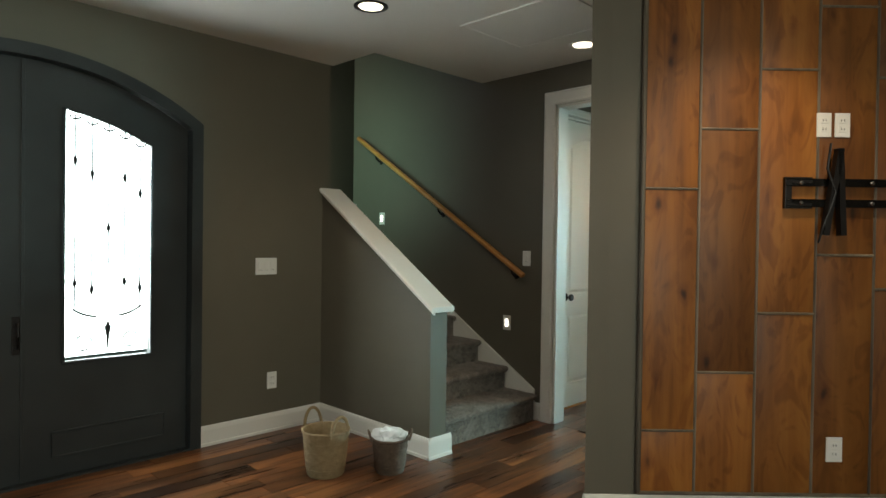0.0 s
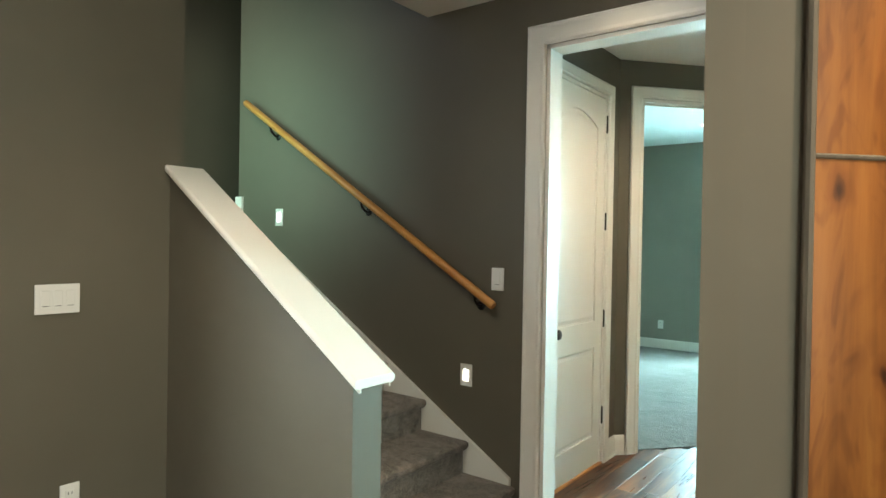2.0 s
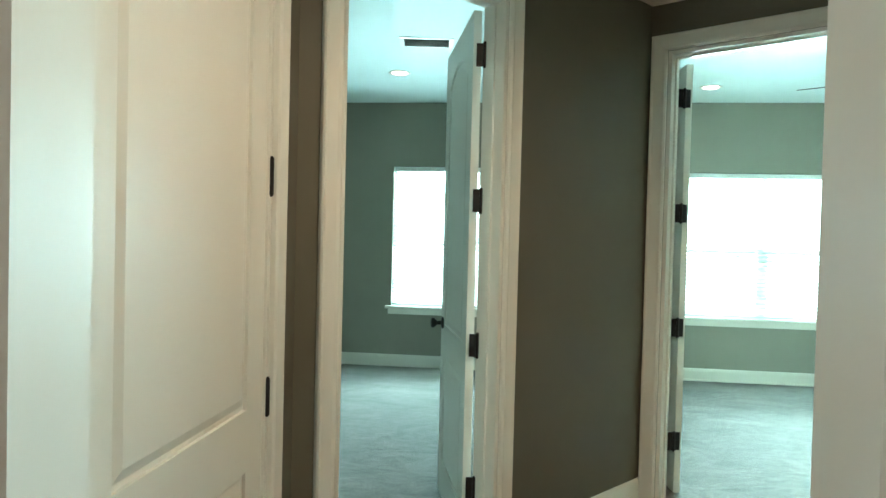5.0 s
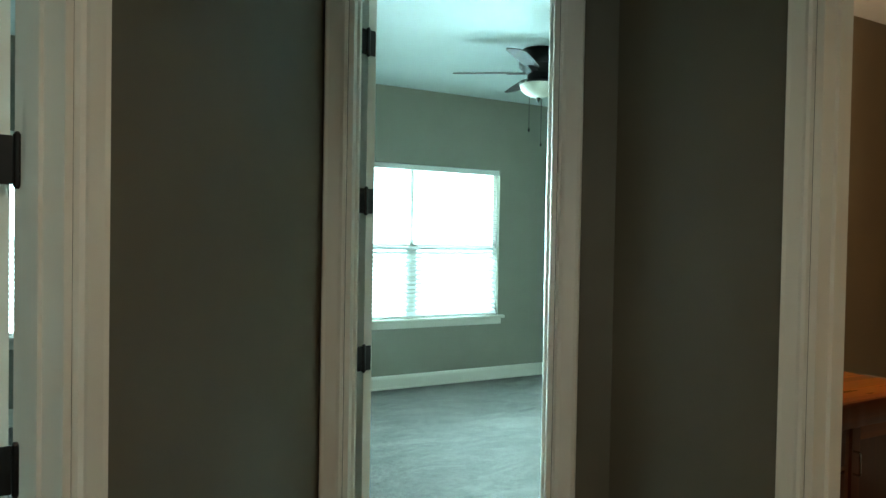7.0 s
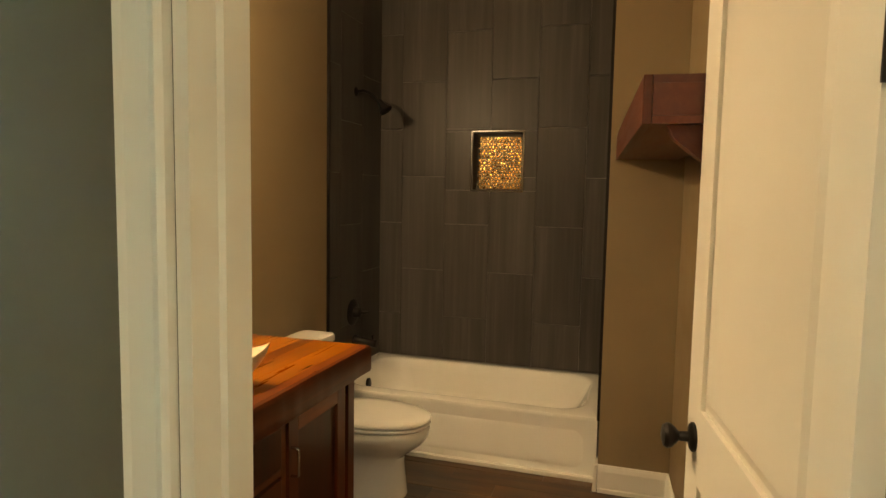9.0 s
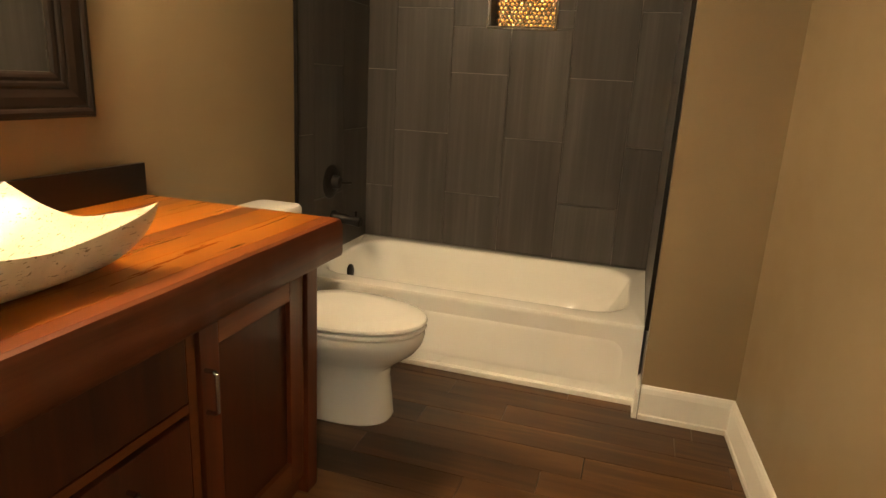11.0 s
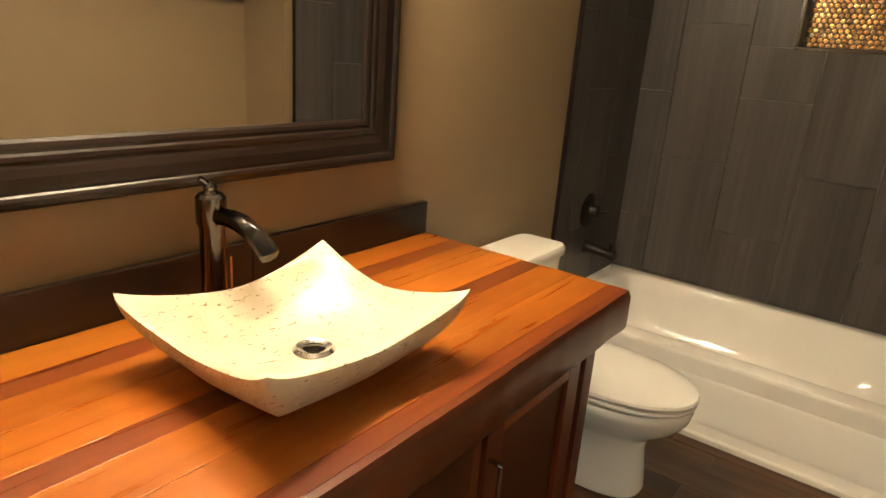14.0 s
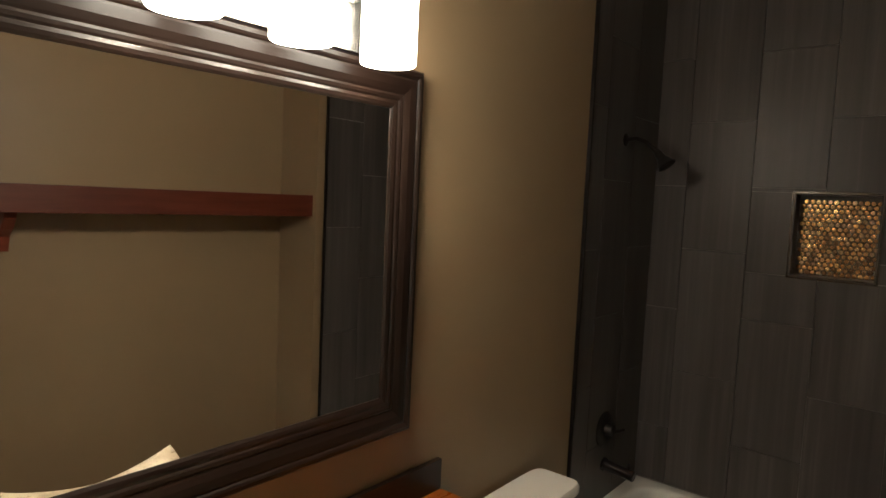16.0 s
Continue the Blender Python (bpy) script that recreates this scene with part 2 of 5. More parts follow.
GROUT = paint("grey_grout", (0.24, 0.22, 0.20), 0.8, 0.4)


def penny_mat():
    a = Mat("bronze_glass_penny_tile", (0.45, 0.25, 0.08), 0.22, 0.75)
    info = a.node("ShaderNodeObjectInfo")
    a.base(a.ramp(info.outputs["Random"], [(0.0, (0.14, 0.075, 0.03)), (0.3, (0.42, 0.22, 0.07)), (0.6, (0.62, 0.38, 0.13)), (0.85, (0.30, 0.20, 0.13)), (1.0, (0.85, 0.62, 0.28))]))
    return a.m


PENNY = penny_mat()


def stone_mat():
    a = Mat("cream_travertine", (0.72, 0.60, 0.40), 0.3, coat=0.2)
    v = a.coords()
    f = a.noise(v, 9, 6, 0.6, 0.7)
    c = a.ramp(f, [(0.3, (0.58, 0.48, 0.33)), (0.6, (0.72, 0.63, 0.47))])
    pits = a.noise(a.coords((0.6, 1.7, 2.2), (0, 0, 0.4)), 95, 2, 0.5, 0.7)
    c = a.mix(0.8, c, a.ramp(pits, [(0.335, (0.22, 0.17, 0.09)), (0.365, (1, 1, 1))]), 'MULTIPLY')
    a.base(c)
    a.bump(pits, 0.1, 0.001)
    return a.m


STONE = stone_mat()


def weave(name, c1, c2, fine=70.0):
    a = Mat(name, c1, 0.8)
    v = a.coords()
    w1 = a.node("ShaderNodeTexWave", Scale=fine, Distortion=1.5)
    w1.bands_direction = 'Z'
    a.link(v, w1.inputs["Vector"])
    n = a.noise(v, 35, 4)
    a.base(a.mix(0.5, a.ramp(w1.outputs["Fac"], [(0.2, c2), (0.7, c1)]), a.ramp(n, [(0.3, c2), (0.7, c1)])))
    a.bump(w1.outputs["Fac"], 0.8, 0.004)
    return a.m


SEAGRASS = weave("seagrass_weave", (0.47, 0.35, 0.19), (0.24, 0.16, 0.075))
WICKER = weave("dark_wicker_weave", (0.17, 0.115, 0.075), (0.05, 0.032, 0.02), 55)
CLOTH = paint("white_cloth", (0.66, 0.68, 0.68), 0.9, 0.5, 0.08, 300)


def glow(name, col, strength):
    m = bpy.data.materials.new(name)
    m.use_nodes = True
    p = m.node_tree.nodes["Principled BSDF"]
    p.inputs["Base Color"].default_value = (0.8, 0.8, 0.8, 1)
    p.inputs["Emission Color"].default_value = (*col, 1)
    p.inputs["Emission Strength"].default_value = strength
    return m


LENS = glow("lamp_lens_glow", (1.0, 0.86, 0.66), 6)
NIGHTGLOW = glow("night_light_glow", (1.0, 0.92, 0.75), 3)
SHADEGLOW = glow("lit_frosted_shade", (1.0, 0.84, 0.58), 11)
FANBOWL = paint("frosted_fan_bowl", (0.72, 0.70, 0.62), 0.35, 0.0)
BLADE = timber("walnut_fan_blade", (0.009, 0.006, 0.004), (0.018, 0.012, 0.008), (0.03, 0.02, 0.013), 0, 0.6)
DULLENS = paint("unlit_lamp_lens", (0.70, 0.66, 0.58), 0.4, 0.0)
OUTSIDE = glow("bright_overcast_distance", (0.86, 1.0, 1.0), 3.2)


def glass_mat():
    a = Mat("window_glass", (0.95, 1.0, 1.0), 0.02)
    a.p.inputs["Transmission Weight"].default_value = 1.0
    a.p.inputs["IOR"].default_value = 1.45
    return a.m


GLASS = glass_mat()


# ---- mesh helpers ----
def box(bm, x0, y0, z0, x1, y1, z1, m=None, bevel=0.0):
    vs = [Vector((x, y, z)) for x in (x0, x1) for y in (y0, y1) for z in (z0, z1)]
    if m is not None:
        vs = [m @ v for v in vs]
    v = [bm.verts.new(p) for p in vs]
    fs = [bm.faces.new([v[i] for i in q]) for q in ((0, 1, 3, 2), (4, 6, 7, 5), (0, 4, 5, 1), (2, 3, 7, 6), (0, 2, 6, 4), (1, 5, 7, 3))]
    if bevel:
        es = list({e for f in fs for e in f.edges})
        bmesh.ops.bevel(bm, geom=es, offset=bevel, segments=2, affect='EDGES', profile=0.6)
    return bm


def boxm(*a, **k):
    return box(bmesh.new(), *a, **k)


def part(name, bm, mat, parent=None, label="", smooth=False):
    bmesh.ops.recalc_face_normals(bm, faces=bm.faces[:])
    me = bpy.data.meshes.new(name)
    bm.to_mesh(me)
    bm.free()
    if smooth:
        for p in me.polygons:
            p.use_smooth = True
        me.set_sharp_from_angle(angle=radians(38))
    me.materials.append(mat)
    o = new(name, me)
    if parent:
        o.parent = parent
    if label:
        o["label"] = label
    return o


def thing(name, label, category, m=None, group="", kind=""):
    o = new(name)
    o.empty_display_size = 0.1
    if m is not None:
        o.matrix_world = m
    return tagged(o, label, category, group, kind)


def ring_loft(bm, rings, cap0=True, cap1=True, closed=True):
    """Skin successive rings of points (lists of equal length)."""
    vr = [[bm.verts.new(p) for p in r] for r in rings]
    n = len(vr[0])
    for a, b in zip(vr, vr[1:]):
        for i in range(n if closed else n - 1):
            j = (i + 1) % n
            bm.faces.new((a[i], a[j], b[j], b[i]))
    if cap0:
        bm.faces.new(vr[0][::-1])
    if cap1:
        bm.faces.new(vr[-1])
    return bm


def turned(profile, seg=24, m=None, cap0=True, cap1=True):
    """A solid turned about z from (radius, height) pairs."""
    bm = bmesh.new()
    rings = []
    for r, z in profile:
        ring = [Vector((r * math.cos(2 * math.pi * i / seg), r * math.sin(2 * math.pi * i / seg), z)) for i in range(seg)]
        rings.append([m @ p for p in ring] if m is not None else ring)
    return ring_loft(bm, rings, cap0, cap1)


def tube(points, radius, seg=10, taper=None):
    """A round bar swept along points."""
    bm = bmesh.new()
    pts = [Vector(p) for p in points]
    rings = []
    up = Vector((0.13, 0.21, 0.97))
    for i, p in enumerate(pts):
        d = (pts[min(i + 1, len(pts) - 1)] - pts[max(i - 1, 0)]).normalized()
        if abs(d.dot(up)) > 0.95:
            up = Vector((0.9, 0.3, 0.1))
        u = d.cross(up).normalized()
        w = d.cross(u).normalized()
        r = radius * (taper[i] if taper else 1)
        rings.append([p + u * (r * math.cos(2 * math.pi * k / seg)) + w * (r * math.sin(2 * math.pi * k / seg)) for k in range(seg)])
    return ring_loft(bm, rings)


def along(a, b, z=0.0):
    """A pose at a (x, y) whose local x runs to b and whose local y is to the left."""
    return pose(a[0], a[1], z, 0, 0, math.degrees(math.atan2(b[1] - a[1], b[0] - a[0])))


def wall(name, a, b, z0, z1, t0, t1, mat, label, holes=()):
    """A wall along a-b in plan, between the offsets t0 and t1 to its left; holes are (s0, s1, z0, z1)."""
    m = along(a, b)
    n = math.hypot(b[0] - a[0], b[1] - a[1])
    bm = bmesh.new()
    s = 0.0
    for h0, h1, hz0, hz1 in sorted(holes):
        if h0 > s:
            box(bm, s, t0, z0, h0, t1, z1, m)
        if hz0 > z0:
            box(bm, h0, t0, z0, h1, t1, hz0, m)
        if hz1 < z1:
            box(bm, h0, t0, hz1, h1, t1, z1, m)
        s = h1
    if s < n:
        box(bm, s, t0, z0, n, t1, z1, m)
    return tagged(part(name, bm, mat), label, "wall", kind="structure")


def strip(bm, prof, s0, s1, m):
    """Extrude a profile of (y, z) pairs from s0 to s1 along the local x of m."""
    ring_loft(bm, [[m @ Vector((s, y, z)) for y, z in prof] for s in (s0, s1)])
    return bm


BASEPROF = [(0, 0), (-0.019, 0), (-0.019, 0.018), (-0.014, 0.022), (-0.014, 0.105), (-0.010, 0.122), (-0.005, 0.132), (0, 0.134)]


def baseboard(a, b, z=0.0, s0=0.0, s1=None, mat=None, label="white painted baseboard along the wall"):
    """Baseboard on the right side of the line a-b (the room's side)."""
    n = math.hypot(b[0] - a[0], b[1] - a[1]) if s1 is None else s1
    o = part("baseboard", strip(bmesh.new(), [(y - 0.002, zz) for y, zz in BASEPROF], s0, n, along(a, b, z)), mat or TRIM)
    return tagged(o, label, "baseboard", kind="structure")


CASPROF = [(0, 0), (0, -0.016), (0.012, -0.022), (0.03, -0.018), (0.085, -0.020), (0.100, -0.024), (0.108, -0.018), (0.108, 0)]


def doorway(a, b, s0, s1, top, depth, name, label, both=True, z=0.0, cw=0.108, stop=True):
    """Jamb and casing round an opening in the wall whose room face runs a-b, with the room on its right; the wall lies to its left."""
    m = along(a, b, z)
    root = tagged(part(name, _jamb(s0, s1, top, depth, m, stop), TRIM), label, "door frame", kind="structure")
    for side, y, sg in (("near", 0.0, 1), ("far", depth, -1)):
        if side == "far" and not both:
            break
        for sx, dr in ((s0, -1), (s1, 1)):
            bm = bmesh.new()
            rings = []
            for zz in (0.0, top + 0.0):
                ext = 0.0
                rings.append([m @ Vector((sx + dr * (0.006 + u * cw / 0.108), y + sg * (v - 0.002), zz + (0.006 + u * cw / 0.108 if zz else ext))) for u, v in CASPROF])
            ring_loft(bm, rings)
            part("casing", bm, TRIM, root)
        bm = bmesh.new()
        rings = []
        for sx, dr in ((s0, -1), (s1, 1)):
            rings.append([m @ Vector((sx + dr * (0.006 + u * cw / 0.108), y + sg * (v - 0.002), top + 0.006 + u * cw / 0.108)) for u, v in CASPROF])
        ring_loft(bm, rings)
        part("head_casing", bm, TRIM, root)
    return root


def _jamb(s0, s1, top, depth, m, stop):
    bm = bmesh.new()
    for x0, x1 in ((s0 - 0.004, s0 + 0.016), (s1 - 0.016, s1 + 0.004)):
        box(bm, x0, -0.003, 0, x1, depth + 0.003, top, m)
    box(bm, s0 - 0.004, -0.003, top - 0.016, s1 + 0.004, depth + 0.003, top + 0.004, m)
    if not stop:
        return bm
    d0 = depth * 0.42
    for x0, x1 in ((s0 + 0.016, s0 + 0.027), (s1 - 0.027, s1 - 0.016)):
        box(bm, x0, d0, 0, x1, d0 + 0.032, top - 0.016, m)
    box(bm, s0 + 0.027, d0, top - 0.027, s1 - 0.027, d0 + 0.032, top - 0.016, m)
    return bm


def knob(parent, m, label="round dark bronze door knob"):
    """A door knob, its axis along local y of m, outwards to -y."""
    prof = [(0.033, 0), (0.033, 0.006), (0.028, 0.010), (0.012, 0.014), (0.011, 0.034), (0.020, 0.042), (0.028, 0.052), (0.029, 0.060), (0.024, 0.068), (0.010, 0.072)]
    part("door_knob", turned(prof, 20, m @ pose(0, 0, 0, 90, 0, 0)), BRONZE, parent, label, smooth=True)


def hinge(parent, m, label="dark bronze butt hinge", plates=True):
    if not plates:
        part("hinge", turned([(0.004, -0.058), (0.008, -0.052), (0.008, 0.052), (0.004, 0.058)], 10, m @ pose(0, -0.004, 0)), BRONZE, parent, label)
        return
    bm = bmesh.new()
    box(bm, -0.036, -0.002, -0.05, -0.004, 0.003, 0.05, m, 0.0)
    box(bm, 0.004, -0.002, -0.05, 0.036, 0.003, 0.05, m, 0.0)
    part("hinge", turned([(0.004, -0.058), (0.008, -0.052), (0.008, 0.052), (0.004, 0.058)], 10, m @ pose(0, -0.004, 0)), BRONZE, parent, label)
    part("hinge", bm, BRONZE, parent, label)


HINGEZ = (2.22, 1.587, 0.953, 0.32)


def panel_door(name, label, m, width, height=2.42, knob_at=0.07, knob_z=0.925, sides=(-1, 1), thick=0.036, hinges_right=True, hinge_y=None):
    """A two-panel arch-top door; local x runs across it from its hinge edge at 0, y is its thickness."""
    root = thing(name, label, "door", m, kind="structure")
    W, H, T = width, height, thick
    st, rail_b, rail_m, rail_t = 0.115, 0.19, 0.17, 0.13
    lock = 0.86
    slab = bmesh.new()
    box(slab, 0, -T / 2 + 0.010, 0.012, W, T / 2 - 0.010, H)
    part("door_core", slab, TRIM, root)
    n = 14
    w2 = W / 2 - st
    rise = 0.075

    def arch(u, off=0.0):
        return H - rail_t - rise * (u / w2) ** 2 - off

    for sd in (-1, 1):
        y0, y1 = sd * (T / 2 - 0.010), sd * T / 2
        fr = bmesh.new()
        box(fr, 0, y0, 0.012, st, y1, H)
        box(fr, W - st, y0, 0.012, W, y1, H)
        box(fr, st, y0, 0.012, W - st, y1, 0.012 + rail_b)
        box(fr, st, y0, lock - rail_m / 2, W - st, y1, lock + rail_m / 2)
        for i in range(n):
            ua, ub = -w2 + 2 * w2 * i / n, -w2 + 2 * w2 * (i + 1) / n
            za, zb = arch(ua), arch(ub)
            ring_loft(fr, [[Vector((W / 2 + u, y, z)) for y, z in ((y0, zz), (y1, zz), (y1, H), (y0, H))] for u, zz in ((ua, za), (ub, zb))])
        part("door_frame", fr, TRIM, root)
        g = 0.035
        for z0, arched in ((0.012 + rail_b, False), (lock + rail_m / 2, True)):
            z1 = lock - rail_m / 2
            pn = bmesh.new()
            rings = []
            for off, yy in ((0.012, y0), (g, y0 + sd * 0.0075)):
                ring = [Vector((st + off, yy, z0 + off)), Vector((W - st - off, yy, z0 + off))]
                for i in range(n + 1):
                    u = w2 - 2 * w2 * i / n
                    uu = u * (w2 - off) / w2
                    ring.append(Vector((W / 2 + uu, yy, arch(u, off) if arched else z1 - off)))
                rings.append(ring)
            ring_loft(pn, rings, False, True)
            part("raised_panel", pn, TRIM, root)
        if sd in sides:
            km = pose(W - knob_at, sd * T / 2, knob_z, 0, 0, 0 if sd < 0 else 180)
            knob(root, km)
    return root

# ---- plan ----
HZ, BZ, TZ = 2.70, 2.86, 2.76          # ceilings of the hall, the bedrooms and the bathroom
C0, C1, C2 = (1.09, 1.375), (2.50, 2.955), (3.43, 2.394)
PL0, PL1 = (2.341, -1.274), (3.61, -0.005)
DOORTOP = 2.405
ARC_Y, ARC_R, ARC_TOP = -3.15, 1.688, 2.412


def arc(y, off=0.0):
    return ARC_TOP - ARC_R + math.sqrt((ARC_R - off) ** 2 - (y - ARC_Y) ** 2)


# ---- structure: entry ----
bm = bmesh.new()
box(bm, -0.15, -8, -0.02, 0, -4.125, HZ)
box(bm, -0.15, -2.175, -0.02, 0, -1.175, HZ)
N = 26
for i in range(N):
    ya, yb = -4.125 + 1.95 * i / N, -4.125 + 1.95 * (i + 1) / N
    ring_loft(bm, [[Vector((x, y, z)) for x, z in ((-0.15, arc(y)), (0, arc(y)), (0, HZ), (-0.15, HZ))] for y in (ya, yb)])
tagged(part("wall_front", bm, WALL), "taupe painted front wall with an arched doorway", "wall", kind="structure")
baseboard((0, -2.175), (0, -1.235))
wall("wall_handrail", (-1.25, 0), (3.61, 0), -0.02, HZ, 0, 0.12, WALL, "taupe painted wall beside the staircase", [(2.516, 3.38, -0.02, DOORTOP)])
tagged(part("wall_handrail_upper", boxm(-1.25, 0, HZ, 0.62, 0.12, 5.2), WALL), "taupe painted upper wall of the stairwell", "wall", kind="structure")
doorway((-1.25, 0), (3.61, 0), 2.516, 3.38, DOORTOP, 0.12, "door_frame_hall", "white cased opening between entry and hall", cw=0.100, stop=False)
baseboard((1.09, 0), (1.152, 0))
baseboard((2.245, 0), (2.44, 0))
baseboard((2.44, -0.02), PL0)
bm = bmesh.new()
ring_loft(bm, [[Vector((x, y, z)) for x, y in ((2.44, -0.002), PL0, (2.41, -1.198), (3.605, -0.002))] for z in (-0.02, HZ)])
tagged(part("wall_plank", bm, WALL), "taupe painted angled wall carrying wooden planks", "wall", kind="structure")
baseboard(PL0, PL1)
wall("wall_living_north", (3.61, 0), (7, 0), -0.02, HZ, 0, 0.12, WALL, "taupe painted living room wall")
# these two window openings are invented, to hold the living room fills
wall("wall_living_east", (7, 0.12), (7, -8), -0.02, HZ, 0, 0.15, WALL, "taupe painted living room wall with an added window opening out of view", [(3.2, 6.2, 0.6, 2.5)])
wall("wall_living_south", (7, -8), (-0.15, -8), -0.02, HZ, 0, 0.15, WALL, "taupe painted living room wall with an added window opening out of view", [(1.3, 4.3, 0.6, 2.5)])
bm = bmesh.new()
box(bm, 0, -8, HZ, 7, -1.15, HZ + 0.3)
box(bm, 0.5, -1.15, HZ, 7, 0, HZ + 0.3)
box(bm, -0.15, -8, HZ, 0, -1.18, HZ + 0.3)
tagged(part("ceiling", bm, CEIL), "off-white textured ceiling over the entry", "ceiling", kind="structure")
# stairwell
wall("wall_stair_outer", (-0.15, -1.20), (-2.25, -1.20), 0, 5.2, 0, 0.12, WALL, "taupe painted stairwell wall with a window", [(0.20, 1.10, 1.65, 4.1)])
wall("wall_landing_end", (-2.25, -1.3), (-2.25, 1.2), 0, 5.2, 0, 0.12, WALL, "taupe painted wall at the stair landing")
wall("wall_landing_side", (-2.25, 1.1), (-1.08, 1.1), 0, 5.2, 0, 0.12, WALL, "taupe painted wall past the stair landing")
wall("wall_landing_inner", (-1.08, 1.1), (-1.08, 0.12), 0, 5.2, -0.12, 0, WALL, "taupe painted wall past the stair landing")
bm = boxm(0.5, -1.3, HZ + 0.3, 0.62, 0, 5.2)
box(bm, -0.15, -1.3, HZ + 0.3, 0.5, -1.18, 5.2)
tagged(part("wall_stair_upper", bm, WALL), "taupe painted upper stairwell wall", "wall", kind="structure")
tagged(part("ceiling_stair", boxm(-2.37, -1.3, 5.2, 0.62, 1.22, 5.3), CEIL), "off-white ceiling high over the stairs", "ceiling", kind="structure")
tagged(part("floor_landing", boxm(-2.25, -1.18, 1.45, -1.262, 1.1, 1.602), STAIRCARPET), "taupe carpeted stair landing", "landing", kind="structure")
baseboard((-2.25, -1.1), (-2.25, 1.1), 1.602)
bm = boxm(-1.268, -0.016, 1.602, -1.19, -0.0005, 1.74)
box(bm, -1.268, -0.0005, 1.602, -1.2505, 0.12, 1.74)
tagged(part("baseboard_landing", bm, TRIM), "white baseboard round the landing corner", "baseboard", kind="structure")

# ---- structure: hall ----
wall("wall_closet", (1.09, 0.12), (1.09, 1.38), -0.02, HZ, 0, 0.12, WALL, "taupe painted hall wall with a closet door", [(0.21, 1.035, -0.02, DOORTOP)])
doorway((1.09, 0.12), C0, 0.21, 1.035, DOORTOP, 0.12, "door_frame_closet", "white casing round the closet door", both=False, cw=0.07)
baseboard((1.09, 0.12), C0, 0, 1.112)
wall("wall_bedroom_one_door", C0, C1, -0.02, HZ + 0.2, 0, 0.12, WALL, "taupe painted diagonal wall with a bedroom doorway", [(0.165, 0.972, -0.02, 2.44)])
doorway(C0, C1, 0.165, 0.972, 2.44, 0.12, "door_frame_bedroom_one", "white casing round the bedroom doorway", cw=0.078)
baseboard(C0, C1, 0, 0, 0.074)
baseboard(C0, C1, 0, 1.045)
wall("wall_bedroom_two_door", C1, C2, -0.02, HZ + 0.2, 0, 0.12, WALL, "taupe painted diagonal wall with a second bedroom doorway", [(0.098, 0.87, -0.02, 2.44)])
doorway(C1, C2, 0.098, 0.87, 2.44, 0.12, "door_frame_bedroom_two", "white casing round the second bedroom doorway", cw=0.085)
baseboard(C1, C2, 0, 0.965)
wall("wall_bath_door", C2, (3.47, 0.12), -0.02, HZ + 0.1, 0, 0.12, WALL, "taupe painted wall with the bathroom doorway", [(0.735, 1.58, -0.02, DOORTOP)])
doorway(C2, (3.47, 0.12), 0.735, 1.58, DOORTOP, 0.12, "door_frame_bath", "white casing round the bathroom doorway", both=False, cw=0.068)
baseboard(C2, (3.47, 0.12), 0, 0, 0.662)
baseboard(C2, (3.47, 0.12), 0, 1.673)
bm = bmesh.new()
ring_loft(bm, [[Vector((x, y, z)) for x, y in ((1.09, 0.12), (3.47, 0.12), C2, C1, C0)] for z in (HZ, HZ + 0.1)])
tagged(part("ceiling_hall", bm, CEIL), "off-white ceiling over the small hall", "ceiling", kind="structure")

# ---- structure: bedrooms ----
YW = 6.147
wall("wall_window_side", (-1.2, YW), (6.9, YW), -0.02, BZ, 0, 0.18, WALL_BED, "grey-green painted bedroom wall with windows",
     [(0.47 + 1.2, 1.43 + 1.2, 0.66, 2.175), (3.36 + 1.2, 5.27 + 1.2, 0.66, 2.145)])
wall("wall_bedroom_west", (-1.2, 0.12), (-1.2, YW), -0.02, BZ, 0, 0.12, WALL_BED, "grey-green painted bedroom wall")
wall("wall_bedroom_between", (2.47, 3.1), (2.47, YW), -0.02, BZ, -0.06, 0.06, WALL_BED, "grey-green painted wall between the bedrooms")
wall("wall_bedroom_east", (6.9, YW), (6.9, 2.94), -0.02, BZ, 0, 0.12, WALL_BED, "grey-green painted bedroom wall")
baseboard((-1.2, YW), (2.41, YW))
baseboard((2.53, YW), (6.9, YW))
bm = bmesh.new()
for outline in (((-1.2, 0.12), (1.045, 0.12), (1.045, 1.415), (2.47, 3.005), (2.47, YW), (-1.2, YW)),
                ((2.47, 3.045), (3.45, 2.454), (3.53, 2.454), (3.53, 2.94), (6.9, 2.94), (6.9, YW), (2.47, YW))):
    ring_loft(bm, [[Vector((x, y, z)) for x, y in outline] for z in (-0.12, 0.005)])
tagged(part("floor_bedroom", bm, CARPET), "brushed beige-grey bedroom carpet", "carpet", kind="structure")
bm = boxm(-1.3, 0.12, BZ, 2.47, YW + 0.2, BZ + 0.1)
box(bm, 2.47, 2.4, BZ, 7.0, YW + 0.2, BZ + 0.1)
tagged(part("ceiling_bedroom", bm, CEIL_BED), "white bedroom ceiling with the cyan of daylight in its colour", "ceiling", kind="structure")

# ---- structure: bathroom ----
BY, BX, RY, AX, AY = 2.82, 6.757, 0.962, 5.845, 1.278
NY0, NY1, NZ0, NZ1 = 1.846, 2.176, 1.44, 1.812
wall("wall_vanity", (3.54, BY), (6.9, BY), -0.02, BZ, 0, 0.06, WALL_BATH, "tan painted bathroom wall behind the vanity")
bm = boxm(3.62, BY + 0.061, -0.02, 6.9, BY + 0.12, BZ)
